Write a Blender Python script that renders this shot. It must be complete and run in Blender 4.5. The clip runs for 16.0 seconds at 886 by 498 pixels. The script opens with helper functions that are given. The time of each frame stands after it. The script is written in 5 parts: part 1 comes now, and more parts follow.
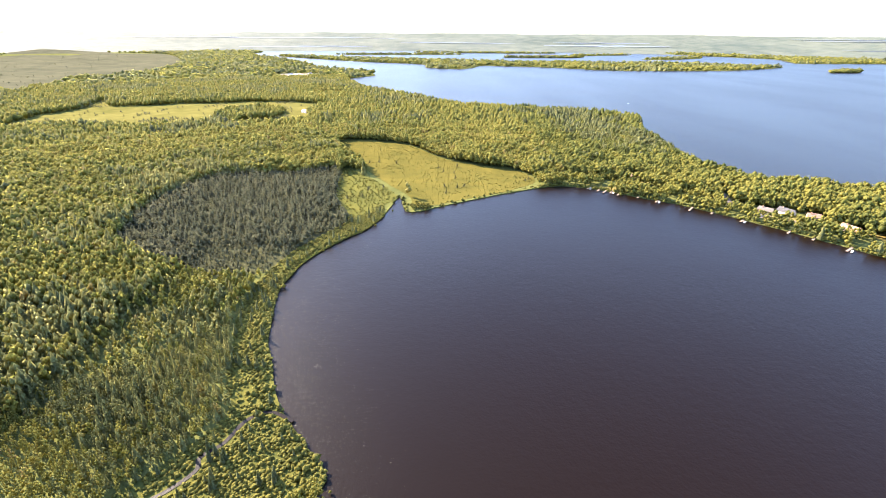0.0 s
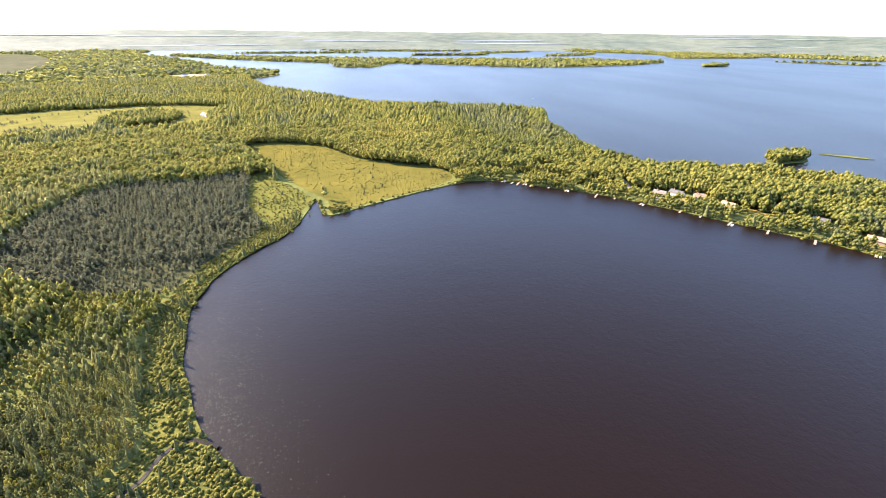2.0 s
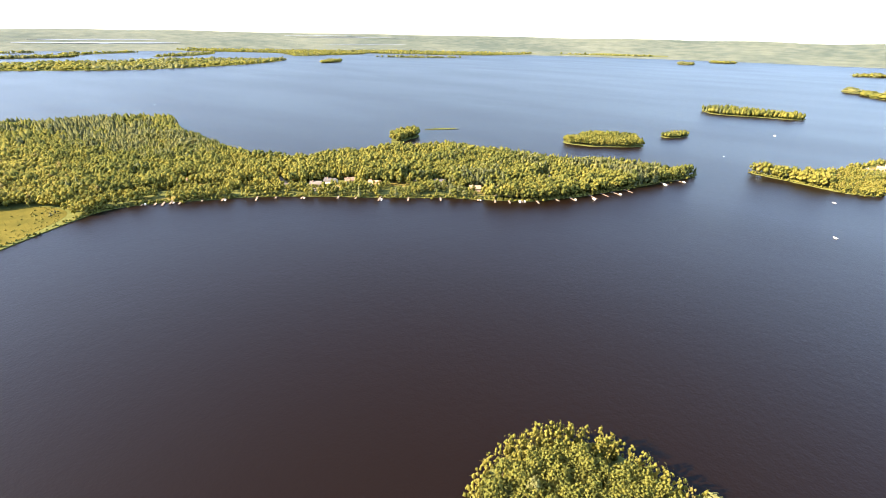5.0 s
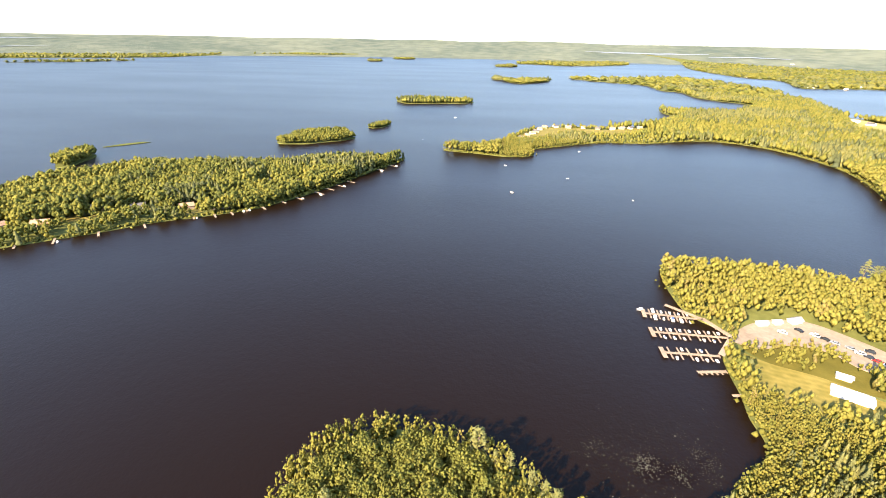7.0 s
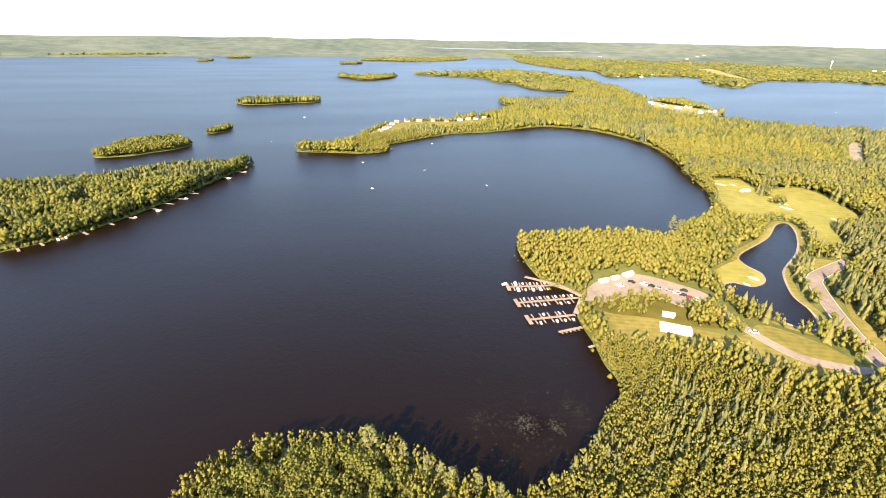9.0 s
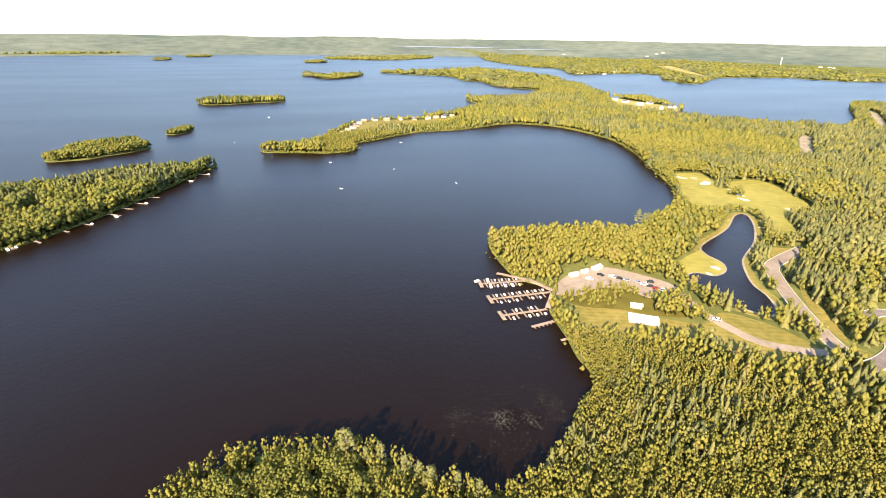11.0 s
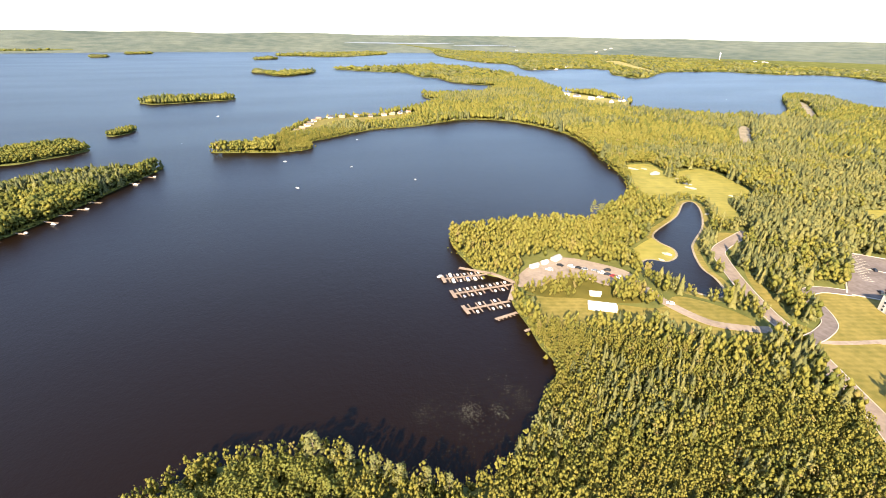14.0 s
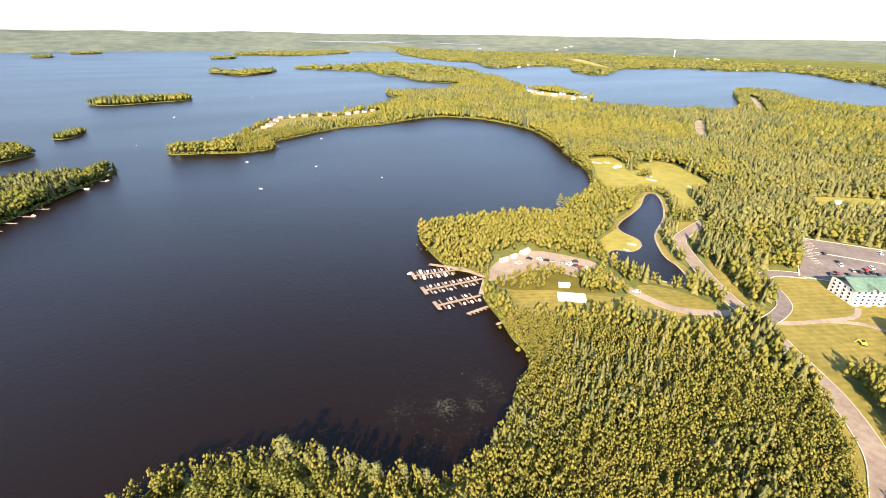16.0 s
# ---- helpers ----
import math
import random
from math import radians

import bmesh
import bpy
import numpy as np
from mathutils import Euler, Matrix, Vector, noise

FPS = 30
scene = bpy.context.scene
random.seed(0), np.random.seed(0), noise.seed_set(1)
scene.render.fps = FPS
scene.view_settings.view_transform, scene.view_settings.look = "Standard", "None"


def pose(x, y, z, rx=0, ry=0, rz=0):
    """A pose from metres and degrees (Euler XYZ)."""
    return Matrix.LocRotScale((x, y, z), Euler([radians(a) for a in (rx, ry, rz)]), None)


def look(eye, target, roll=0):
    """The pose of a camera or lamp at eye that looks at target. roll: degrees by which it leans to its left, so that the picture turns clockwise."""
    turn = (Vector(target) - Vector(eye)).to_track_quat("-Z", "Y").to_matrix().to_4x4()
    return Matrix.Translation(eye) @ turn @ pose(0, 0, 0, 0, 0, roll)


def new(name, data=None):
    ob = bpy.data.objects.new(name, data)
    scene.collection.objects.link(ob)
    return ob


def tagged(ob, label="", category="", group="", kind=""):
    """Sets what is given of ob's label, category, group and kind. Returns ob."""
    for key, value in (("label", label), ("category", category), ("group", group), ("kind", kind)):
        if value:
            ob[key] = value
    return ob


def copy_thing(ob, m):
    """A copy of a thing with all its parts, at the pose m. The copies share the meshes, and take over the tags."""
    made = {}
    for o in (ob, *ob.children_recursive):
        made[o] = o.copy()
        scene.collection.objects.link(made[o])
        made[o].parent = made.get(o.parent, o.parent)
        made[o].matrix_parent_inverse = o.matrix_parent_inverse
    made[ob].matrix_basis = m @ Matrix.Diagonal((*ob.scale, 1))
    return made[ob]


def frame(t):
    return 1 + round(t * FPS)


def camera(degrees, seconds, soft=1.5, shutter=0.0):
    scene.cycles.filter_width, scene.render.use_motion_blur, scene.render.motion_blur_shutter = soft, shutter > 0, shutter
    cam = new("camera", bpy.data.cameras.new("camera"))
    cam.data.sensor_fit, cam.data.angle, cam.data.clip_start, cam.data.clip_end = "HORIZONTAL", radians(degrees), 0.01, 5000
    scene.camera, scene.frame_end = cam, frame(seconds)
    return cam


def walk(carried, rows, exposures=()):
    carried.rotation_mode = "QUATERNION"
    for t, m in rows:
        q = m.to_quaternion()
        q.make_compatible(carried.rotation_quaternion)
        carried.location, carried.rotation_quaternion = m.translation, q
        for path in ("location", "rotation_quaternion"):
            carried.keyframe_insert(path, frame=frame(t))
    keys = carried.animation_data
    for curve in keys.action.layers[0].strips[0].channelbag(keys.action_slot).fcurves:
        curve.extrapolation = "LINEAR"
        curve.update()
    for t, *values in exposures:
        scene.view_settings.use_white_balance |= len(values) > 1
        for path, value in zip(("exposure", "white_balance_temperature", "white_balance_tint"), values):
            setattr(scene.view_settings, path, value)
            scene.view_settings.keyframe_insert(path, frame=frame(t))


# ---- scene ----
cam = camera(86.7, 16.0, soft=0.6)
PATH = [
    (0.0, 20.00, -8.00, 144.00, -0.00, -25.01, 0.38),
    (0.5, 19.95, -7.82, 144.10, -1.48, -25.08, 0.41),
    (1.0, 19.55, -7.65, 144.16, -3.86, -25.14, 0.42),
    (1.5, 19.44, -7.55, 144.24, -6.85, -25.16, 0.41),
    (2.0, 19.79, -7.68, 144.37, -10.40, -25.16, 0.43),
    (2.5, 20.38, -7.92, 144.63, -14.46, -25.16, 0.44),
    (3.0, 21.00, -7.87, 144.72, -20.38, -25.15, 0.50),
    (3.5, 21.98, -6.86, 144.48, -27.55, -25.10, 0.66),
    (4.0, 22.89, -5.86, 144.22, -35.42, -25.02, 0.77),
    (4.5, 23.67, -5.45, 144.04, -43.55, -24.86, 0.96),
    (5.0, 25.86, -5.93, 143.76, -51.47, -24.80, 1.10),
    (7.5, 31.60, -8.90, 140.64, -91.82, -24.24, 0.98),
    (8.0, 31.80, -9.50, 140.02, -97.25, -24.35, 0.83),
    (8.5, 31.47, -9.31, 139.56, -100.28, -24.39, 0.85),
    (9.0, 31.61, -9.10, 139.37, -102.23, -24.26, 0.87),
    (11.5, 32.00, -9.05, 139.28, -106.72, -24.50, 0.82),
    (12.0, 31.98, -9.18, 139.23, -107.53, -24.58, 0.81),
    (12.5, 32.30, -9.06, 139.19, -108.37, -24.70, 0.78),
    (13.0, 32.35, -9.11, 139.10, -109.10, -24.70, 0.78),
    (13.5, 32.33, -9.16, 138.85, -110.10, -24.66, 0.82),
    (14.0, 32.54, -9.14, 138.42, -111.22, -24.72, 0.83),
    (14.5, 32.73, -9.18, 137.94, -112.30, -24.79, 0.81),
    (15.0, 32.80, -9.22, 137.44, -113.31, -24.79, 0.77),
    (15.5, 32.98, -9.26, 136.91, -114.34, -24.80, 0.79),
    (16.0, 33.06, -9.28, 136.36, -115.34, -24.79, 0.76),
]
walk(cam, [(t, pose(x, y, z, 90 + pitch, 0, yaw) @ pose(0, 0, 0, 0, 0, roll)) for t, x, y, z, yaw, pitch, roll in PATH],
     exposures=((0.0, 2.98, 5850, 20), (3.0, 2.88, 6000, 19), (5.0, 2.86, 6400, 16), (7.5, 2.62, 6400, 15), (9.0, 2.46, 6350, 15), (16.0, 2.38, 6250, 16)))

# ---- light: a low evening sun, clear sky ----
SUN_BEARING, SUN_HEIGHT = 307.0, 28.5
world = bpy.data.worlds.new("sky")
scene.world = world
world.use_nodes = True
wn = world.node_tree
sky = wn.nodes.new("ShaderNodeTexSky")
sky.sky_type, sky.sun_disc = "NISHITA", False
sky.sun_elevation, sky.sun_rotation = radians(SUN_HEIGHT), radians(SUN_BEARING)
sky.air_density, sky.dust_density, sky.ozone_density = 1.0, 0.7, 1.8
back = wn.nodes["Background"]
back.inputs["Strength"].default_value = 0.125
wn.links.new(sky.outputs[0], back.inputs["Color"])
lamp = bpy.data.lights.new("sun", "SUN")
lamp.energy, lamp.angle, lamp.color = 5.0, radians(0.5), (1.0, 0.83, 0.57)
sun = new("sun", lamp)
az, el = radians(SUN_BEARING), radians(SUN_HEIGHT)
toward = Vector((math.sin(az) * math.cos(el), math.cos(az) * math.cos(el), math.sin(el)))
sun.matrix_basis = look(toward * 900, (0, 0, 0))


# ---- materials ----
def material(name, low, high, scale=1.0, rough=0.85, bump=0.0, bump_scale=4.0, metal=0.0, spec=0.1, detail=6.0, big=0.0, stripes=0.0):
    """A surface whose colour wanders between two tones on a fine and a broad scale."""
    m = bpy.data.materials.new(name)
    m.use_nodes = True
    n, l = m.node_tree.nodes, m.node_tree.links
    b = n["Principled BSDF"]
    b.inputs["Roughness"].default_value, b.inputs["Metallic"].default_value = rough, metal
    b.inputs["Specular IOR Level"].default_value = spec
    co = n.new("ShaderNodeTexCoord")
    fine = n.new("ShaderNodeTexNoise")
    fine.inputs["Scale"].default_value, fine.inputs["Detail"].default_value = scale, detail
    broad = n.new("ShaderNodeTexNoise")
    broad.inputs["Scale"].default_value, broad.inputs["Detail"].default_value = big or scale * 0.13, 3.0
    l.new(co.outputs["Object"], fine.inputs["Vector"])
    l.new(co.outputs["Object"], broad.inputs["Vector"])
    mix = n.new("ShaderNodeMath")
    mix.operation = "MULTIPLY_ADD"
    mix.inputs[1].default_value = 0.5
    half = n.new("ShaderNodeMath")
    half.operation = "MULTIPLY"
    half.inputs[1].default_value = 0.5
    l.new(broad.outputs["Fac"], half.inputs[0])
    l.new(fine.outputs["Fac"], mix.inputs[0])
    l.new(half.outputs[0], mix.inputs[2])
    ramp = n.new("ShaderNodeValToRGB")
    ramp.color_ramp.elements[0].position, ramp.color_ramp.elements[1].position = 0.36, 0.64
    ramp.color_ramp.elements[0].color, ramp.color_ramp.elements[1].color = (*low, 1), (*high, 1)
    l.new(mix.outputs[0], ramp.inputs["Fac"])
    l.new(ramp.outputs["Color"], b.inputs["Base Color"])
    if stripes:
        mp = n.new("ShaderNodeMapping")
        mp.inputs["Rotation"].default_value = (0, 0, 0.35)
        wave = n.new("ShaderNodeTexWave")
        wave.inputs["Scale"].default_value, wave.inputs["Distortion"].default_value, wave.inputs["Detail"].default_value = stripes, 3.0, 2.0
        l.new(co.outputs["Object"], mp.inputs["Vector"])
        l.new(mp.outputs["Vector"], wave.inputs["Vector"])
        half.inputs[1].default_value = 0.4
        sm = n.new("ShaderNodeMath")
        sm.operation = "MULTIPLY_ADD"
        sm.inputs[1].default_value = 0.07
        l.new(wave.outputs["Fac"], sm.inputs[0])
        l.new(mix.outputs[0], sm.inputs[2])
        l.new(sm.outputs[0], ramp.inputs["Fac"])
    if bump:
        rel = n.new("ShaderNodeTexNoise")
        rel.inputs["Scale"].default_value, rel.inputs["Detail"].default_value = bump_scale, 4.0
        l.new(co.outputs["Object"], rel.inputs["Vector"])
        bu = n.new("ShaderNodeBump")
        bu.inputs["Strength"].default_value, bu.inputs["Distance"].default_value = 0.8, bump
        l.new(rel.outputs["Fac"], bu.inputs["Height"])
        l.new(bu.outputs["Normal"], b.inputs["Normal"])
    return m


def leaf_material(name, tones, through_light=0.45):
    """Foliage: tone by the tree's own tint, with a little leaf-to-leaf change and light passing through the leaves."""
    m = bpy.data.materials.new(name)
    m.use_nodes = True
    n, l = m.node_tree.nodes, m.node_tree.links
    b = n["Principled BSDF"]
    b.inputs["Roughness"].default_value, b.inputs["Specular IOR Level"].default_value = 0.8, 0.05
    at = n.new("ShaderNodeAttribute")
    at.attribute_name = "tint"
    geo = n.new("ShaderNodeNewGeometry")
    add = n.new("ShaderNodeMath")
    add.operation = "MULTIPLY_ADD"
    add.inputs[1].default_value = 0.12
    l.new(geo.outputs["Random Per Island"], add.inputs[0])
    l.new(at.outputs["Fac"], add.inputs[2])
    ramp = n.new("ShaderNodeValToRGB")
    e = ramp.color_ramp.elements
    while len(e) < len(tones):
        e.new(0.5)
    for i, c in enumerate(tones):
        e[i].position, e[i].color = i / (len(tones) - 1), (*c, 1)
    co = n.new("ShaderNodeTexCoord")
    leafy = n.new("ShaderNodeTexNoise")
    leafy.inputs["Scale"].default_value, leafy.inputs["Detail"].default_value = 1.7, 3.0
    l.new(co.outputs["Object"], leafy.inputs["Vector"])
    mot = n.new("ShaderNodeMath")
    mot.operation = "MULTIPLY_ADD"
    mot.inputs[1].default_value = 0.5
    less = n.new("ShaderNodeMath")
    less.operation = "SUBTRACT"
    less.inputs[1].default_value = 0.25
    l.new(add.outputs[0], less.inputs[0])
    l.new(leafy.outputs["Fac"], mot.inputs[0])
    l.new(less.outputs[0], mot.inputs[2])
    bu = n.new("ShaderNodeBump")
    bu.inputs["Strength"].default_value, bu.inputs["Distance"].default_value = 1.0, 0.55
    l.new(leafy.outputs["Fac"], bu.inputs["Height"])
    l.new(bu.outputs["Normal"], b.inputs["Normal"])
    l.new(mot.outputs[0], ramp.inputs["Fac"])
    l.new(ramp.outputs["Color"], b.inputs["Base Color"])
    tr = n.new("ShaderNodeBsdfTranslucent")
    l.new(ramp.outputs["Color"], tr.inputs["Color"])
    l.new(bu.outputs["Normal"], tr.inputs["Normal"])
    mx = n.new("ShaderNodeMixShader")
    mx.inputs[0].default_value = through_light
    l.new(b.outputs[0], mx.inputs[1])
    l.new(tr.outputs[0], mx.inputs[2])
    l.new(mx.outputs[0], n["Material Output"].inputs["Surface"])
    return m


def water_material():
    m = bpy.data.materials.new("lake_water")
    m.use_nodes = True
    n, l = m.node_tree.nodes, m.node_tree.links
    b = n["Principled BSDF"]
    b.inputs["Base Color"].default_value = (0.0050, 0.0022, 0.0006, 1)
    b.inputs["IOR"].default_value = 1.33
    b.inputs["Specular IOR Level"].default_value = 0.18
    b.inputs["Roughness"].default_value = 0.12
    co = n.new("ShaderNodeTexCoord")
    bumps = []
    for scale, dist in ((0.9, 0.06), (0.31, 0.08), (0.07, 0.09)):
        t = n.new("ShaderNodeTexNoise")
        t.inputs["Scale"].default_value, t.inputs["Detail"].default_value = scale, 3.0
        l.new(co.outputs["Object"], t.inputs["Vector"])
        bu = n.new("ShaderNodeBump")
        bu.inputs["Strength"].default_value, bu.inputs["Distance"].default_value = 1.0, dist
        l.new(t.outputs["Fac"], bu.inputs["Height"])
        if bumps:
            l.new(bumps[-1].outputs["Normal"], bu.inputs["Normal"])
        bumps.append(bu)
    l.new(bumps[-1].outputs["Normal"], b.inputs["Normal"])
    # calm lanes and ruffled lanes
    lane = n.new("ShaderNodeTexNoise")
    lane.inputs["Scale"].default_value, lane.inputs["Detail"].default_value = 0.006, 4.0
    mp = n.new("ShaderNodeMapping")
    mp.inputs["Scale"].default_value = (1.0, 0.35, 1.0)
    mp.inputs["Rotation"].default_value = (0, 0, 0.5)
    l.new(co.outputs["Object"], mp.inputs["Vector"])
    l.new(mp.outputs["Vector"], lane.inputs["Vector"])
    mr = n.new("ShaderNodeMapRange")
    mr.inputs["From Min"].default_value, mr.inputs["From Max"].default_value = 0.35, 0.65
    mr.inputs["To Min"].default_value, mr.inputs["To Max"].default_value = 0.37, 0.40
    l.new(lane.outputs["Fac"], mr.inputs["Value"])
    l.new(mr.outputs["Result"], b.inputs["Roughness"])
    return m


WATER = water_material()
BROAD = leaf_material("broad_leaves", [(0.098, 0.108, 0.029), (0.15, 0.152, 0.034), (0.208, 0.19, 0.04), (0.25, 0.222, 0.048), (0.23, 0.165, 0.075)], 0.55)
BUSH = leaf_material("willow_leaves", [(0.085, 0.085, 0.021), (0.142, 0.133, 0.028), (0.190, 0.171, 0.036)], 0.45)
NEEDLE = leaf_material("needles", [(0.090, 0.103, 0.051), (0.159, 0.163, 0.063), (0.237, 0.222, 0.075), (0.307, 0.265, 0.086)], 0.58)
BOGTREE = leaf_material("bog_needles", [(0.060, 0.063, 0.037), (0.092, 0.092, 0.048), (0.132, 0.124, 0.060)], 0.5)
BARK = material("bark", (0.07, 0.05, 0.035), (0.16, 0.12, 0.09), 3.0, 0.9)
FLOOR = material("forest_floor", (0.06, 0.065, 0.02), (0.11, 0.11, 0.032), 0.15, 0.95, 0.3, 0.5, spec=0.0)
# skyline woods: aerial haze is painted in as a greyer, bluer green
FAR_HAZE = material("far_woods_haze", (0.046, 0.058, 0.042), (0.098, 0.105, 0.072), 0.012, 0.95, 6.0, 0.03, big=0.0015)
MARSH = material("marsh_grass", (0.057, 0.052, 0.012), (0.103, 0.084, 0.018), 0.09, 0.95, 0.3, 0.6, big=0.02, spec=0.0)
REEDS = material("reed_bed", (0.051, 0.054, 0.014), (0.098, 0.090, 0.020), 0.3, 0.95, 0.3, 0.9, big=0.04, spec=0.0)
BOGFLOOR = material("bog_moss", (0.038, 0.040, 0.019), (0.068, 0.063, 0.027), 0.12, 0.95, 0.3, 0.6, big=0.02, spec=0.0)
BROWN = material("brown_bog", (0.052, 0.052, 0.031), (0.082, 0.077, 0.045), 0.02, 0.95, 0.3, 0.4, big=0.005, spec=0.0)
LAWN = material("mown_grass", (0.096, 0.083, 0.016), (0.174, 0.132, 0.032), 0.25, 0.9, 0.05, 2.0, big=0.04, stripes=0.09)
GREEN = material("fairway_grass", (0.134, 0.119, 0.022), (0.198, 0.166, 0.034), 0.1, 0.9, 0.05, 2.0, big=0.025, stripes=0.05)
SAND = material("sand", (0.132, 0.108, 0.066), (0.232, 0.194, 0.128), 0.4, 0.95, 0.05, 2.0)
BUNKER = material("bunker_sand", (0.292, 0.255, 0.182), (0.395, 0.351, 0.263), 0.4, 0.95, 0.05, 2.0)
GRAVEL = material("gravel", (0.148, 0.114, 0.082), (0.222, 0.177, 0.129), 0.5, 0.95, 0.04, 6.0)
ASPHALT = material("worn_asphalt", (0.126, 0.096, 0.071), (0.193, 0.151, 0.114), 0.5, 0.9, 0.01, 8.0)
ASPHALT2 = material("dark_asphalt", (0.086, 0.069, 0.057), (0.142, 0.116, 0.099), 0.4, 0.9, 0.01, 8.0)
MEADOW = material("meadow_grass", (0.075, 0.071, 0.018), (0.129, 0.112, 0.031), 0.04, 0.95, 0.3, 0.4, big=0.006, spec=0.0)
STRAW = material("dry_straw_field", (0.146, 0.129, 0.043), (0.258, 0.215, 0.086), 0.03, 0.95, 0.3, 0.4, big=0.008, spec=0.0)
# the far lakes' sky reflection is painted as a pale blue-grey base
FARWATER_SKY = material("far_water_painted_sky", (0.103, 0.120, 0.133), (0.155, 0.168, 0.181), 0.004, 0.5)
CONCRETE = material("kerb_concrete", (0.258, 0.224, 0.172), (0.378, 0.335, 0.267), 0.8, 0.9)


# ---- geometry helpers ----
rng = np.random.default_rng(7)
HEART = np.array((16.0, -5.0))


def ground_height(x, y):
    """Flat to 3.8 km; from there the land climbs to the skyline."""
    return np.maximum((np.hypot(x - HEART[0], y - HEART[1]) - 3800) * 0.119, 0)


def curve_through(points, closed=True, steps=6):
    """A smooth line through plan points."""
    p = np.array(points, float)
    if closed:
        q = np.vstack([p[-1], p, p[:2]])
    else:
        q = np.vstack([2 * p[0] - p[1], p, 2 * p[-1] - p[-2]])
    t = np.linspace(0, 1, steps, endpoint=False)[:, None]
    out = []
    for a, b, c, d in zip(q, q[1:], q[2:], q[3:]):
        out.append(0.5 * (2 * b + (c - a) * t + (2 * a - 5 * b + 4 * c - d) * t ** 2 + (3 * b - a - 3 * c + d) * t ** 3))
    out = np.vstack(out)
    return out if closed else np.vstack([out, p[-1:]])


def ragged(line, amount):
    """Small bays and knobs along a shore."""
    r = np.hypot(line[:, 0] - HEART[0], line[:, 1] - HEART[1])
    out = line.copy()
    for i, (x, y) in enumerate(line):
        a = amount * (0.5 + min(r[i], 2500) / 500)
        f = 0.06 / (1 + r[i] / 300)
        v = noise.noise_vector(Vector((x * f, y * f, 3.0)))
        out[i] += (v[0] * a, v[1] * a)
    return out


def inside(x, y, poly):
    """Which of the points lie inside an outline."""
    hit = np.zeros(len(x), bool)
    px, py = poly[:, 0], poly[:, 1]
    ok = (x > px.min()) & (x < px.max()) & (y > py.min()) & (y < py.max())
    xs, ys = x[ok], y[ok]
    h = np.zeros(len(xs), bool)
    j = len(poly) - 1
    for i in range(len(poly)):
        if py[i] != py[j]:
            cross = ((py[i] > ys) != (py[j] > ys)) & (xs < (px[j] - px[i]) * (ys - py[i]) / (py[j] - py[i]) + px[i])
            h ^= cross
        j = i
    hit[ok] = h
    return hit


def near_line(x, y, line, reach):
    """Which of the points lie within reach of a plan line."""
    hit = np.zeros(len(x), bool)
    for a, b in zip(line, line[1:]):
        d = b - a
        t = np.clip(((x - a[0]) * d[0] + (y - a[1]) * d[1]) / max(d @ d, 1e-9), 0, 1)
        hit |= np.hypot(x - a[0] - t * d[0], y - a[1] - t * d[1]) < reach
    return hit


def mesh_from(name, verts, faces, mat, tint=None, smooth=False):
    """A mesh object from arrays of equal-sided faces, kept quick for large counts."""
    verts, faces = np.asarray(verts, np.float32), np.asarray(faces, np.int32)
    me = bpy.data.meshes.new(name)
    k = faces.shape[1]
    me.vertices.add(len(verts))
    me.vertices.foreach_set("co", verts.ravel())
    me.loops.add(faces.size)
    me.loops.foreach_set("vertex_index", faces.ravel())
    me.polygons.add(len(faces))
    me.polygons.foreach_set("loop_start", np.arange(0, faces.size, k, dtype=np.int32))
    me.polygons.foreach_set("use_smooth", np.full(len(faces), smooth))
    if tint is not None:
        a = me.attributes.new("tint", "FLOAT", "POINT")
        a.data.foreach_set("value", np.asarray(tint, np.float32))
    me.update(calc_edges=True)
    me.materials.append(mat)
    return new(name, me)


def part(name, bm, mat, parent=None, label=""):
    """Links a bmesh as one mesh object under a thing or a part."""
    me = bpy.data.meshes.new(name)
    for face in bm.faces:
        face.smooth = False
    bm.to_mesh(me)
    bm.free()
    me.materials.append(mat)
    ob = new(name, me)
    if parent:
        ob.parent = parent
    if label:
        tagged(ob, label)
    return ob


def sheet(name, outline, z, mat, skirt=1.2, lift=True):
    """A flat piece of ground, in triangles of even size, with an edge that goes down."""
    from mathutils.geometry import delaunay_2d_cdt
    n = len(outline)
    lo, hi = outline.min(0), outline.max(0)
    inner = []
    for reach, gap in ((700, 70.0), (5000, 260.0)):
        a, b = np.maximum(lo, HEART - reach), np.minimum(hi, HEART + reach)
        if (b - a).min() > gap:
            gx, gy = (q.ravel() for q in np.meshgrid(np.arange(a[0], b[0], gap), np.arange(a[1], b[1], gap)))
            k = inside(gx, gy, outline)
            if reach > 700:
                k &= np.maximum(abs(gx - HEART[0]), abs(gy - HEART[1])) > 700
            inner += list(zip(gx[k], gy[k]))
    pts = [Vector(p) for p in outline] + [Vector(p) for p in inner]
    vs, _, tris, *_ = delaunay_2d_cdt(pts, [], [list(range(n))], 1, 0.001)
    flat = np.array([(p.x, p.y) for p in vs])
    zs = z + (ground_height(flat[:, 0], flat[:, 1]) if lift else np.zeros(len(flat)))
    top = np.column_stack([flat, zs])
    faces = [t for t in tris if len(t) == 3]
    m = len(top)
    rim = np.column_stack([outline, z + (ground_height(outline[:, 0], outline[:, 1]) if lift else np.zeros(n))])
    low = rim.copy()
    low[:, 2] -= skirt
    for i in range(n):
        j = (i + 1) % n
        faces += [(m + i, m + i + n, m + j + n), (m + i, m + j + n, m + j)]
    return mesh_from(name, np.vstack([top, rim, low]), faces, mat)


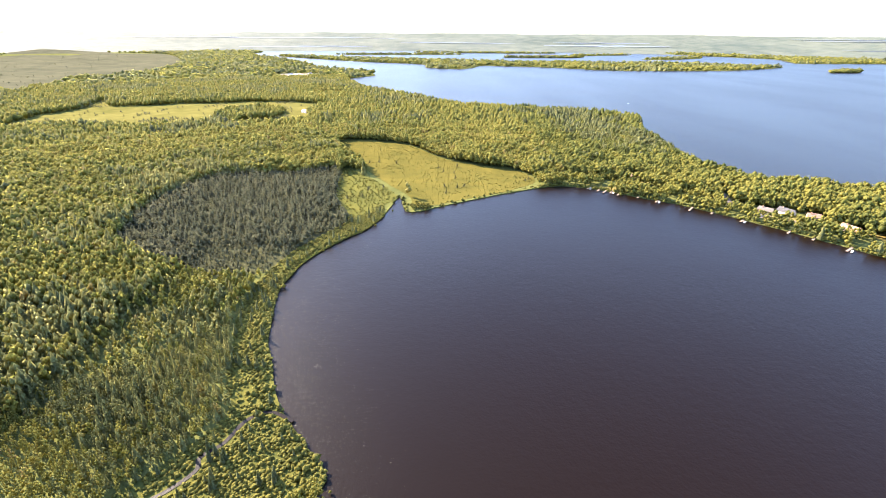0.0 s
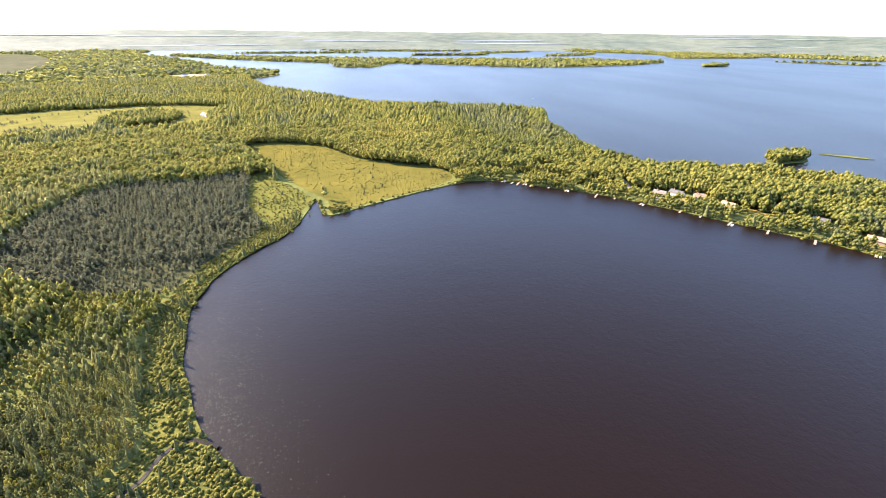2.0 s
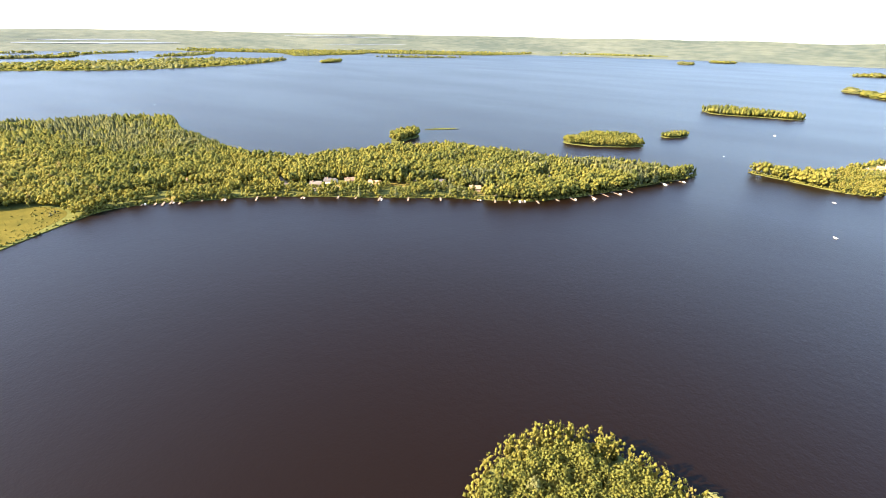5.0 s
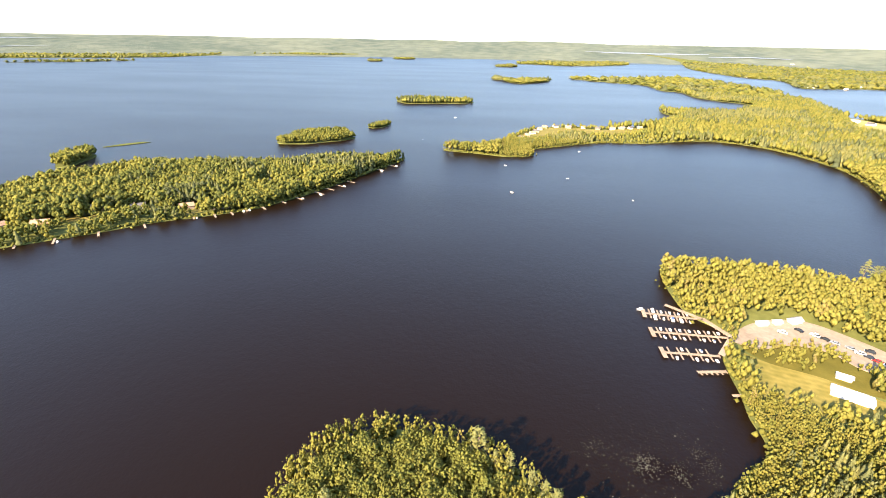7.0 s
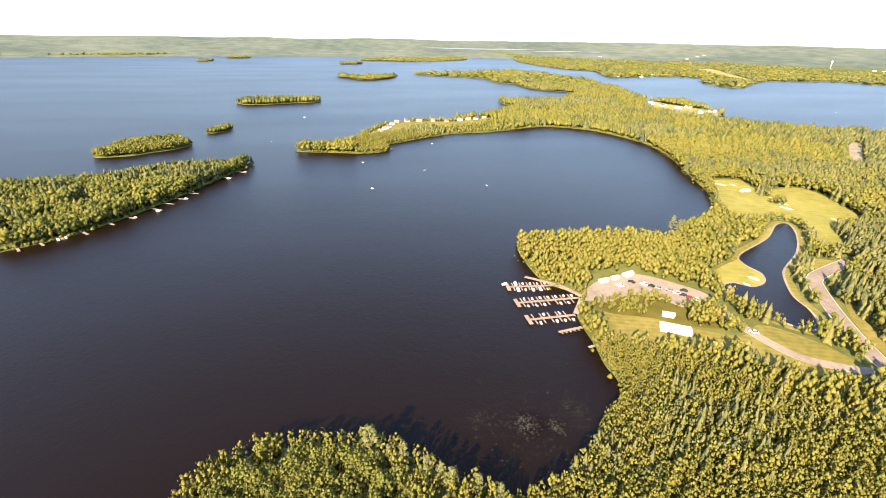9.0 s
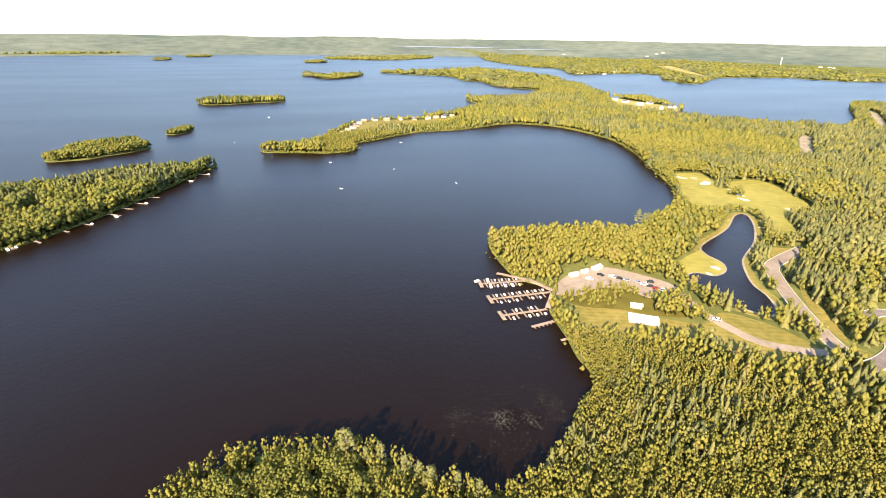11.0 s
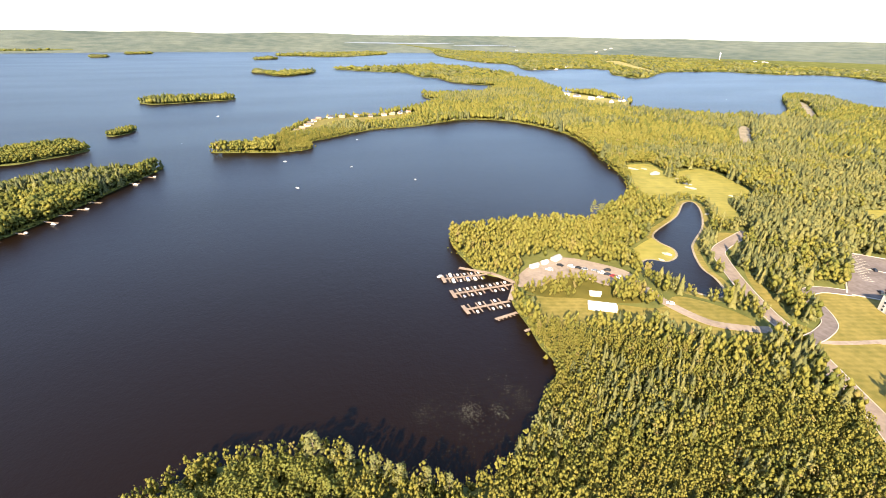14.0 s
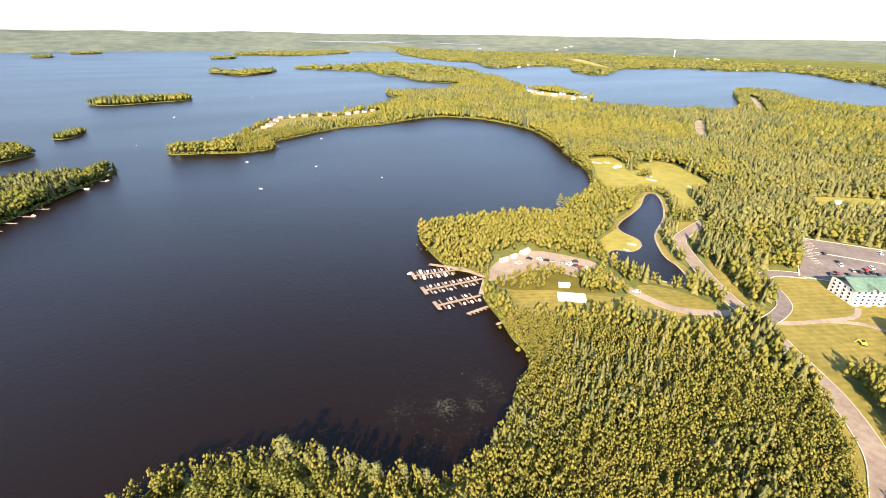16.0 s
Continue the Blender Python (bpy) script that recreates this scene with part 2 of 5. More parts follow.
def ribbon(name, line, width, z, mat, thick=0.12):
    """A road or path of even width along a plan line."""
    d = np.gradient(line, axis=0)
    d /= np.linalg.norm(d, axis=1)[:, None]
    s = np.column_stack([-d[:, 1], d[:, 0]]) * width / 2
    n = len(line)
    L, R = line + s, line - s
    v = np.vstack([np.column_stack([q, np.full(n, h)]) for q, h in ((L, z), (R, z), (L, z - thick), (R, z - thick))])
    f = []
    for i in range(n - 1):
        f += [(i, i + n, i + n + 1, i + 1), (i, i + 1, i + 1 + 2 * n, i + 2 * n), (i + n + 1, i + n, i + 3 * n, i + 3 * n + 1)]
    return mesh_from(name, v, f, mat)


def box(bm, x0, y0, z0, x1, y1, z1):
    m = Matrix.LocRotScale(((x0 + x1) / 2, (y0 + y1) / 2, (z0 + z1) / 2), None, (x1 - x0, y1 - y0, z1 - z0))
    return bmesh.ops.create_cube(bm, size=1, matrix=m)["verts"]


# ---- plan: lake, shores, woods ----
mainland = [(-18, 88), (-23, 102), (-27, 109), (-32, 119), (-38, 128), (-46, 135), (-51, 139), (-56, 151), (-64, 170), (-71, 185), (-75, 202),
            (-80, 224), (-82, 244), (-80, 258), (-78, 274), (-71, 293), (-57, 318), (-43, 337), (-31, 367), (-26, 391), (-20, 416), (-13, 380), (-1, 377),
            (13, 387), (43, 407), (81, 429), (117, 448), (141, 454), (167, 447), (206, 421), (236, 399), (265, 372), (289, 345), (315, 312), (338, 284),
            (366, 254), (381, 228), (404, 196), (431, 177), (462, 158), (510, 137), (564, 114), (609, 97)]
mainland_far = [(604, 110), (594, 136), (580, 185), (553, 237), (534, 301), (519, 372), (463, 417), (399, 450), (361, 465), (335, 480), (317, 517), (314, 566),
                (317, 612), (322, 682), (346, 788), (366, 840), (334, 896), (251, 942), (147, 978), (36, 1020), (-38, 1129), (-111, 1213), (-198, 1335),
                (-284, 1552), (-265, 1632), (-218, 1727), (-286, 1892), (-380, 1960), (-541, 2150), (-801, 2600), (-1165, 3107), (-1400, 3552),
                (-2880, 2512), (-3780, 492), (-3680, -908), (-1500, -900), (-260, -300), (-90, -60), (-46, 40)]
southland = [(66, 34), (88, 47), (113, 52), (131, 55), (148, 51), (158, 43), (165, 32), (168, 22), (167, 10), (164, -2), (160, -14), (154, -24), (146, -32), (139, -42), (132, -54), (130, -67), (136, -78), (144, -91),
             (156, -101), (168, -117), (179, -122), (191, -122), (206, -125), (222, -127), (234, -130), (246, -139), (256, -140), (273, -127), (302, -125),
             (332, -130), (340, -141), (334, -155), (331, -175), (327, -204), (316, -237), (325, -261), (352, -307), (377, -337), (421, -365), (495, -398),
             (601, -437), (677, -445), (753, -427), (797, -385)]
southland_mid = [(807, -337), (775, -255), (766, -180), (736, -125), (711, -89), (695, -69), (661, -69), (649, -40), (658, 3), (672, 52), (681, 23), (702, -15), (811, -52),
                 (862, -83), (893, -135), (905, -215), (933, -286), (1051, -393), (1114, -381), (1176, -391), (1157, -411), (1153, -495), (1189, -576), (1323, -663),
                 (1408, -609), (1479, -583), (1618, -590), (1660, -545), (1846, -545), (1911, -464), (2073, -315), (2090, -413), (2177, -628), (2230, -808),
                 (2013, -898), (1831, -913), (1553, -882), (1302, -815), (1186, -789)]
southland_far = [(1130, -778), (1090, -835), (991, -815), (909, -800), (845, -722), (769, -744), (715, -810), (663, -875), (656, -932), (718, -1043), (868, -1235),
                 (900, -1318), (846, -1337), (690, -1225), (645, -1215), (581, -1206), (527, -1247), (380, -1380), (150, -1700), (-200, -2400), (-600, -3500), (-1400, -3300),
                 (-1500, -1600), (-300, -420), (10, -190), (45, -60), (64, 18)]
east_shore = [(4100, -1150), (3737, -1320), (3068, -1150), (2472, -1137), (2255, -1219), (1914, -1102), (1898, -1189), (1930, -1366), (1830, -1470), (1605, -1314),
              (1458, -1297), (1471, -1376), (1660, -1640), (1641, -1920), (1555, -1962), (1449, -2045), (1375, -2220), (1167, -2139), (1004, -1987), (892, -1946),
              (770, -1830), (560, -1900), (250, -2500), (0, -3820), (1500, -3560), (2700, -2760), (3500, -1700)]
north_shore = [(1580, 3552), (1920, 2992), (1870, 2712), (1832, 2552), (2120, 2562), (2320, 2552), (2460, 2632), (2600, 2452), (2907, 2053), (3215, 1954), (3413, 1845),
               (3571, 1596), (3729, 1417), (3806, 1097), (3865, 898), (3766, 1058), (3561, 1556), (3315, 2014), (2720, 2752)]
long_island = [(-937, 2938), (-646, 2679), (-378, 2475), (-90, 2317), (-52, 2112), (51, 2050), (135, 2091), (190, 2252), (298, 2216), (437, 2175), (680, 2021),
               (902, 2005), (1212, 2058), (1550, 2262), (1420, 2322), (1305, 2432), (1119, 2492), (830, 2482), (612, 2502), (335, 2522), (60, 2632), (-238, 2732),
               (-554, 2842), (-853, 3002)]


def blob(cx, cy, a, b, turn):
    """A small island's outline: a rounded, uneven oval."""
    t = np.linspace(0, 2 * math.pi, 14, endpoint=False)
    w = 1 + 0.12 * np.sin(3 * t + cx) + 0.08 * np.sin(5 * t + cy)
    x, y = a * np.cos(t) * w, b * np.sin(t) * w
    c, s = math.cos(radians(turn)), math.sin(radians(turn))
    return [(cx + c * u - s * v, cy + s * u + c * v) for u, v in zip(x, y)]


islands = {
    "wooded_island": blob(1199, 128, 92, 38, 100), "round_island": blob(721, 245, 56, 37, -40), "small_island": blob(843, 179, 27, 10, -25),
    "cove_island": blob(538, 479, 34, 15, 15), "reef_island": blob(632, 482, 26, 5, -40), "twin_island": blob(1868, -150, 105, 42, -40),
    "rock_island": blob(1929, -34, 20, 12, 30), "rock_island_b": blob(1857, -73, 22, 12, 30), "rock_island_c": blob(2857, -91, 60, 26, -70),
    "rock_island_d": blob(3118, 715, 40, 18, 110), "rock_island_e": blob(3503, 603, 70, 20, 110), "hump_island": blob(3400, -560, 420, 230, -60),
    "outer_island": blob(1620, 1992, 75, 25, 20), "flat_island": blob(2350, 2052, 260, 30, -42),
    "reed_island": blob(620, 2992, 240, 40, 5), "reed_island_b": blob(1370, 2952, 260, 60, 30), "reed_island_c": blob(-280, 3242, 420, 40, 8),
    "reed_island_d": blob(320, 3552, 500, 45, -4), "reed_island_e": blob(1020, 3292, 240, 36, 20), "spit_island": blob(1062, -753, 50, 16, -60)}

lands = {"ground_north": mainland + mainland_far, "ground_south": southland + southland_mid + southland_far,
         "ground_east": east_shore, "ground_far_north": north_shore, "ground_long_island": long_island}
OUT = {}
for name, pts in lands.items():
    OUT[name] = ragged(curve_through(pts), 1.2)
    tagged(sheet(name, OUT[name], 0.6, FLOOR), "low wooded lake land with a reedy shore", "ground", kind="structure")
for name, pts in islands.items():
    OUT[name] = ragged(curve_through(pts, steps=4), 0.8)
    tagged(sheet("ground_" + name, OUT[name], 0.6, FLOOR), "low wooded island in the lake", "island", kind="structure")

# the lake reaches under all shores
ring = np.array([(HEART[0] + 3830 * math.cos(a), HEART[1] + 3830 * math.sin(a)) for a in np.linspace(0, 2 * math.pi, 96, endpoint=False)])
tagged(sheet("water", ring, 0.0, WATER, 3.0, False), "dark brown lake water, blue with sky farther out", "lake", kind="structure")

# far land climbing to the skyline, with far lakes lying on it
def skyline(r, t):
    """Height of the far land at a distance and an angle."""
    k = np.clip((r - 3900) / 100, 0, 9)
    hill = np.array([noise.noise(Vector((math.cos(a) * 9, math.sin(a) * 9, r * 0.003))) for a in t]) * (4 + k * 1.0)
    return max((r - 3800) * 0.119, 0) + hill * (r > 3850) + 0.3


def far_band(name, bearing0, bearing1, r0, r1, mat, label, category, lift, steps=40, rings=4):
    """A strip of far country between two bearings, lying on the far land."""
    t = np.radians(90 - np.linspace(bearing0, bearing1, steps))
    taper = np.sin(np.linspace(0.06, math.pi - 0.06, steps)) ** 0.5
    wob = np.array([noise.noise(Vector((a * 40, r0 * 0.01, 2.0))) for a in t])
    rows = []
    for k in range(rings):
        u = k / (rings - 1) - 0.5
        rr = (r0 + r1) / 2 + (r1 - r0) * (u * taper + wob * 0.45)
        z = np.array([skyline(q, [a])[0] for q, a in zip(rr, t)]) + lift
        rows.append(np.column_stack([HEART[0] + rr * np.cos(t), HEART[1] + rr * np.sin(t), z]))
    f = [(k * steps + i, (k + 1) * steps + i, (k + 1) * steps + i + 1, k * steps + i + 1) for k in range(rings - 1) for i in range(steps - 1)]
    return tagged(mesh_from(name, np.vstack(rows), np.array(f)[:, ::-1], mat, smooth=True), label, category, kind="structure")


N = 384
rows = []
for r in (3800, 3900, 4000, 4120, 4240, 4360, 4480, 4600, 4700, 4780):
    a = np.linspace(0, 2 * math.pi, N, endpoint=False)
    rows.append(np.column_stack([HEART[0] + r * np.cos(a), HEART[1] + r * np.sin(a), skyline(r, a)]))
v = np.vstack(rows)
f = [(k * N + i, k * N + (i + 1) % N, (k + 1) * N + (i + 1) % N, (k + 1) * N + i) for k in range(len(rows) - 1) for i in range(N)]
f = np.array(f)[:, ::-1]
tagged(mesh_from("backdrop", v, f, FAR_HAZE, smooth=True), "far woods out to the skyline, blue-green from painted haze", "distance", kind="structure")
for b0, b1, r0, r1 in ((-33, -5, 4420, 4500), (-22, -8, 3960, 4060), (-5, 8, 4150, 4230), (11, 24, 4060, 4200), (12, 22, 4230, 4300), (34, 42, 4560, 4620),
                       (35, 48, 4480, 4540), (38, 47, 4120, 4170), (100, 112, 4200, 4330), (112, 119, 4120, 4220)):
    far_band("far_lake", b0, b1, (r0 + r1) / 2 - (r1 - r0) * 0.2, (r0 + r1) / 2 + (r1 - r0) * 0.2, FARWATER_SKY, "thin lake far off among woods, sky reflection painted pale", "lake", 2.5)

# ---- open ground: marsh, meadows, golf course, roads ----
OPEN = {}


def open_ground(name, pts, mat, label, category, z=0.7, rag=0.5, smooth=True, bare=True):
    o = curve_through(pts) if smooth else np.array(pts, float)
    o = ragged(o, rag) if rag else o
    if bare:
        OPEN[name] = o
    return tagged(sheet(name, o, z, mat, 0.3), label, category, kind="structure")


open_ground("marsh", [(-124, 657), (-78, 661), (-29, 637), (17, 565), (62, 530), (103, 508), (116, 468), (81, 434), (43, 412), (13, 393), (-6, 388), (-12, 417), (-40, 462), (-80, 532), (-110, 592)],
            MARSH, "yellow-green open marsh along the lake", "marsh")
open_ground("marsh_edge", [(-24, 417), (-30, 397), (-38, 370), (-56, 354), (-75, 392), (-88, 452), (-92, 512), (-70, 492), (-42, 454)], REEDS, "yellow-green marsh with low bushes", "marsh", 0.68)
open_ground("bog_floor", [(-214, 298), (-229, 340), (-240, 393), (-217, 471), (-138, 486), (-100, 503), (-70, 418), (-60, 344), (-77, 300), (-92, 272), (-115, 254), (-156, 264)], BOGFLOOR,
            "brown-green mossy bog under small spruces", "bog", 0.64, bare=False)
open_ground("shore_reeds", [(-21, 104), (-30, 120), (-44, 137), (-53, 152), (-61, 172), (-68, 187), (-72, 204), (-77, 226), (-79, 244), (-77, 258), (-75, 273), (-68, 292),
                            (-54, 317), (-40, 337), (-30, 370), (-42, 376), (-64, 340), (-82, 304), (-92, 272), (-96, 242), (-92, 207), (-84, 182), (-77, 157),
                            (-68, 140), (-76, 120), (-92, 92), (-50, 82)], REEDS, "yellow-green reeds and sedge on the shore", "marsh", 0.66)
open_ground("far_meadow", [(-656, 714), (-714, 853), (-702, 919), (-714, 1054), (-640, 958), (-516, 1003), (-356, 1053), (-234, 1008), (-244, 931), (-218, 814), (-291, 774), (-366, 797), (-443, 749), (-573, 754)], MEADOW, "pale open meadow among woods", "meadow", rag=9)
open_ground("brown_bog", [(-2485, 2845), (-2202, 3176), (-1628, 3032), (-1154, 2284), (-1059, 1736), (-1114, 1486), (-1093, 1223)], BROWN, "wide brown bog", "bog", rag=9)
open_ground("gravel_clearing", [(-310, 1182), (-250, 1172), (-210, 1192), (-250, 1222), (-320, 1217)], SAND, "bare sandy clearing", "clearing")
open_ground("village_ground", [(-540, 1642), (-450, 1592), (-410, 1672), (-460, 1772), (-560, 1752)], SAND, "bare sandy ground between houses", "clearing")
open_ground("fairway", [(459, -399), (455, -433), (422, -427), (417, -476), (370, -466), (326, -441), (315, -399), (284, -375), (281, -354), (312, -368), (334, -378), (343, -362),
                        (338, -344), (354, -335), (376, -341), (427, -379)], GREEN, "bright mown golf fairway", "fairway")
open_ground("golf_green", [(327, -347), (288, -292), (272, -256), (262, -236), (250, -231), (242, -246), (245, -265), (257, -275), (272, -277), (287, -286), (311, -330)],
            GREEN, "bright mown golf green beside the pond", "golf green")
open_ground("far_fairway", [(272, -478), (263, -509), (240, -546), (215, -570), (200, -552), (210, -508), (230, -458), (255, -455)], GREEN, "bright mown golf fairway in the woods", "fairway")
open_ground("road_verge", [(270, -320), (262, -345), (250, -330), (208, -284), (171, -261), (151, -262), (135, -236), (100, -212), (80, -190), (66, -172), (60, -195), (85, -225), (120, -246),
                           (150, -252), (185, -276), (225, -298), (244, -312)], LAWN, "rough mown grass along the road", "verge")
open_ground("lawn", [(180, -307), (166, -326), (141, -311), (124, -310), (104, -292), (92, -262), (108, -240), (125, -238), (146, -250), (154, -277), (167, -293), (178, -297)], LAWN,
            "yellow-green striped lawn", "lawn", z=0.74)
open_ground("marina_lawn", [(240, -137), (230, -150), (221, -170), (207, -187), (198, -204), (205, -222), (190, -236), (172, -242), (158, -238), (153, -222), (160, -203), (180, -184), (194, -157), (206, -133), (230, -131)], LAWN,
            "yellow-green grass behind the marina", "lawn")
open_ground("sandy_field", [(769, -47), (832, -75), (880, -101), (889, -155), (880, -209), (916, -279), (876, -273), (827, -203), (830, -133), (761, -75)], LAWN, "yellow mown land between houses", "clearing")
open_ground("yellow_field", [(1133, -765), (1021, -790), (928, -805), (858, -727), (898, -680), (999, -687)], STRAW, "pale yellow field on a point", "field")
open_ground("airstrip", [(2503, -1963), (2446, -2044), (1687, -1609), (1636, -1530), (2070, -1700)], STRAW, "long pale grass airstrip", "airstrip", smooth=False, rag=0)
open_ground("power_cut", [(592, -770), (604, -760), (484, -612), (472, -622)], SAND, "bare sandy cut through the woods", "clearing")
open_ground("power_cut_far", [(780, -1190), (800, -1190), (640, -975), (620, -985)], SAND, "bare sandy cut through the woods", "clearing")
pond_line = [(331, -369), (311, -356), (283, -327), (263, -297), (252, -284), (229, -267), (213, -262), (200, -254), (196, -246), (204, -238), (216, -232), (228, -228), (244, -233),
             (249, -243), (242, -252), (246, -265), (257, -273), (272, -273), (285, -282), (307, -326), (330, -357)]
bank = curve_through(pond_line)
d = np.roll(bank, -1, 0) - np.roll(bank, 1, 0)
nrm = np.column_stack([d[:, 1], -d[:, 0]]) / np.linalg.norm(d, axis=1)[:, None]
area = np.sum(bank[:, 0] * np.roll(bank[:, 1], -1) - np.roll(bank[:, 0], -1) * bank[:, 1])
grow = bank + nrm * (1.5 if area > 0 else -1.5)
OPEN["pond"] = grow
rough = bank + nrm * (5.5 if area > 0 else -5.5)
OPEN["pond_rough"] = rough
tagged(sheet("pond_rough", rough, 0.67, LAWN, 0.2), "yellow-green grass round the pond", "grass", kind="structure")
tagged(sheet("pond_bank", grow, 0.80, SAND, 0.3), "pale stony bank of the pond", "bank", kind="structure")
tagged(sheet("pond_water", bank, 0.86, WATER, 0.2), "dark still golf pond", "pond", kind="structure")

ROADS = {}


def road(name, pts, width, mat, label, z=0.95, kerb=0.0):
    line = curve_through(pts, False)
    ROADS[name] = (line, width)
    ob = tagged(ribbon(name, line, width, z, mat, 0.5), label, "road", kind="structure")
    if kerb:
        d = np.gradient(line, axis=0)
        d /= np.linalg.norm(d, axis=1)[:, None]
        s = np.column_stack([-d[:, 1], d[:, 0]])
        for side in (1, -1):
            tagged(ribbon("kerb", line + s * side * (width / 2 + kerb / 2), kerb, z + 0.1, CONCRETE, 0.6), "pale concrete kerb along the road", "kerb", kind="structure")
    return ob


open_ground("brush", [(246, -143), (256, -165), (254, -185), (240, -205), (225, -212), (206, -200), (218, -172), (230, -150)], MARSH, "yellow-green brush and young trees", "brush", 0.64, bare=False)
road("road", [(60, -172), (66, -185), (77, -203), (98, -221), (118, -232), (148, -247), (171, -255), (202, -271), (233, -291), (245, -302), (253, -322), (262, -351)], 8.4, ASPHALT,
     "sunlit grey-brown asphalt road with pale edges", kerb=0.35)
road("lodge_drive", [(148, -250), (150, -264), (155, -278), (166, -288), (177, -294), (182, -301), (181, -312), (172, -325)], 7.0, ASPHALT2, "dark curving asphalt drive with pale kerbs", 0.99, kerb=0.35)
road("lodge_path", [(150, -248), (142, -263), (136, -282), (132, -300), (136, -312)], 3.0, GRAVEL, "pale gravel path across the lawn", 0.9)
road("lower_path", [(136, -282), (123, -298), (100, -300)], 3.0, GRAVEL, "pale gravel path across the lawn", 0.92)
road("marina_drive", [(161, -243), (167, -231), (179, -217), (204, -211), (223, -212), (239, -210)], 6.0, GRAVEL, "pale gravel drive to the marina", 0.93)
open_ground("marina_yard", [(248, -140), (260, -150), (270, -168), (271, -190), (254, -208), (238, -217), (226, -210), (229, -193), (242, -185), (247, -170), (242, -152)], GRAVEL,
            "gravel and asphalt yard at the marina", "yard", z=0.97, rag=0)
open_ground("lodge_grounds", [(158, -338), (172, -322), (150, -308), (132, -300), (104, -288), (84, -300), (80, -340), (110, -402), (128, -356)], LAWN, "yellow-green grass round the lodge", "lawn", z=0.7, rag=0, smooth=False)
parking = open_ground("parking_lot", [(213, -386), (150, -438), (112, -398), (128, -352), (158, -334), (172, -322)], ASPHALT2, "large asphalt parking lot with worn stall lines", "parking lot", z=0.97, rag=0, smooth=False)


tagged(ribbon("creek_water", curve_through([(-40, 134), (-51, 139), (-59, 134), (-63, 123), (-69, 116), (-68, 110), (-76, 100), (-92, 90)], False), 1.7, 0.78, WATER, 0.3), "narrow dark creek through reeds", "creek", kind="structure")
ROADS["creek"] = (curve_through([(-40, 134), (-51, 139), (-59, 134), (-63, 123), (-69, 116), (-68, 110), (-76, 100), (-92, 90)], False), 2.0)
for at in ((186, 445), (360, 331), (369, 313), (324, 363), (283, 424), (225, 478)):
    open_ground("cottage_lawn", blob(at[0], at[1], 19, 8, -38), LAWN, "mown yellow-green cottage lawn", "lawn", rag=0.3)
for hx, hy in ((302, 375), (318, 370), (333, 358), (383, 317), (391, 286), (412, 227), (397, 246), (434, 218), (478, 180), (477, 210)):
    open_ground("cottage_yard", blob(hx - 5, hy - 5, 11, 6.5, -45), LAWN if hx % 2 else GRAVEL, "bare sunlit yard beside a cottage", "yard", z=0.69, rag=0.3)
open_ground("cottage_drive", [(278, 394), (283, 394), (296, 432), (288, 434)], GRAVEL, "pale gravel drive to a cottage", "drive", z=0.75)


# ---- trees ----
def join_arrays(pieces):
    vs, fs, k = [], [], 0
    for v, f in pieces:
        vs.append(v)
        fs.append(f + k)
        k += len(v)
    return np.vstack(vs), np.vstack(fs)


OCT_V = np.array([(1, 0, 0), (0, 1, 0), (-1, 0, 0), (0, -1, 0), (0, 0, 1), (0, 0, -1)], float)
OCT_F = np.array([(0, 1, 4), (1, 2, 4), (2, 3, 4), (3, 0, 4), (1, 0, 5), (2, 1, 5), (3, 2, 5), (0, 3, 5)])


def leafage(count, z0, z1, width, leaf, fullness=0.6):
    """Leaf sprays through a crown that is widest below its middle."""
    u = rng.random(count)
    z = z0 + (z1 - z0) * u
    prof = np.sqrt(np.clip(1 - ((u - 0.47) / 0.55) ** 2, 0.03, 1))
    a = rng.uniform(0, 2 * math.pi, count)
    lobes = 1 + 0.22 * np.sin(3 * a + 9 * u + rng.uniform(0, 6)) + 0.12 * np.sin(5 * a - 14 * u)
    r = width * prof * lobes * rng.uniform(fullness, 1.08, count)
    p = np.column_stack([np.cos(a) * r, np.sin(a) * r, z])
    out = np.column_stack([np.cos(a), np.sin(a), 0.9 * u])
    e1 = np.cross(out, rng.normal(size=(count, 3)))
    e1 /= np.linalg.norm(e1, axis=1)[:, None]
    e2 = np.cross(out, e1) + 0.5 * rng.normal(size=(count, 3))
    e2 /= np.linalg.norm(e2, axis=1)[:, None]
    s = leaf * rng.uniform(0.7, 1.4, (count, 1))
    v = np.stack([p - e1 * s, p + e1 * s, p + e2 * s * 1.5], 1).reshape(-1, 3)
    return v, np.arange(count * 3).reshape(-1, 3)


def clumps(count, z0, z1, width, size):
    """Rounded sprays of foliage set round a crown that is widest below its middle."""
    parts = []
    turn = rng.uniform(0, 6.28)
    for k in range(count):
        u = (k + rng.uniform(0.2, 0.8)) / count
        a = turn + k * 2.4 + rng.uniform(-0.4, 0.4)
        r = width * math.sqrt(max(0.04, 1 - ((u - 0.35) / 0.68) ** 2)) * rng.uniform(0.55, 1.0)
        q = size * rng.uniform(0.75, 1.3) * (1.1 - 0.4 * u)
        t = rng.uniform(0, 6.28)
        spin = np.array([(math.cos(t), -math.sin(t), 0), (math.sin(t), math.cos(t), 0), (0, 0, 1)])
        v = OCT_V * np.array((q, q, q * 1.15)) * rng.uniform(0.75, 1.3, (6, 1))
        parts.append((v @ spin.T + np.array((math.cos(a) * r, math.sin(a) * r, z0 + (z1 - z0) * u)), OCT_F))
    return join_arrays(parts)


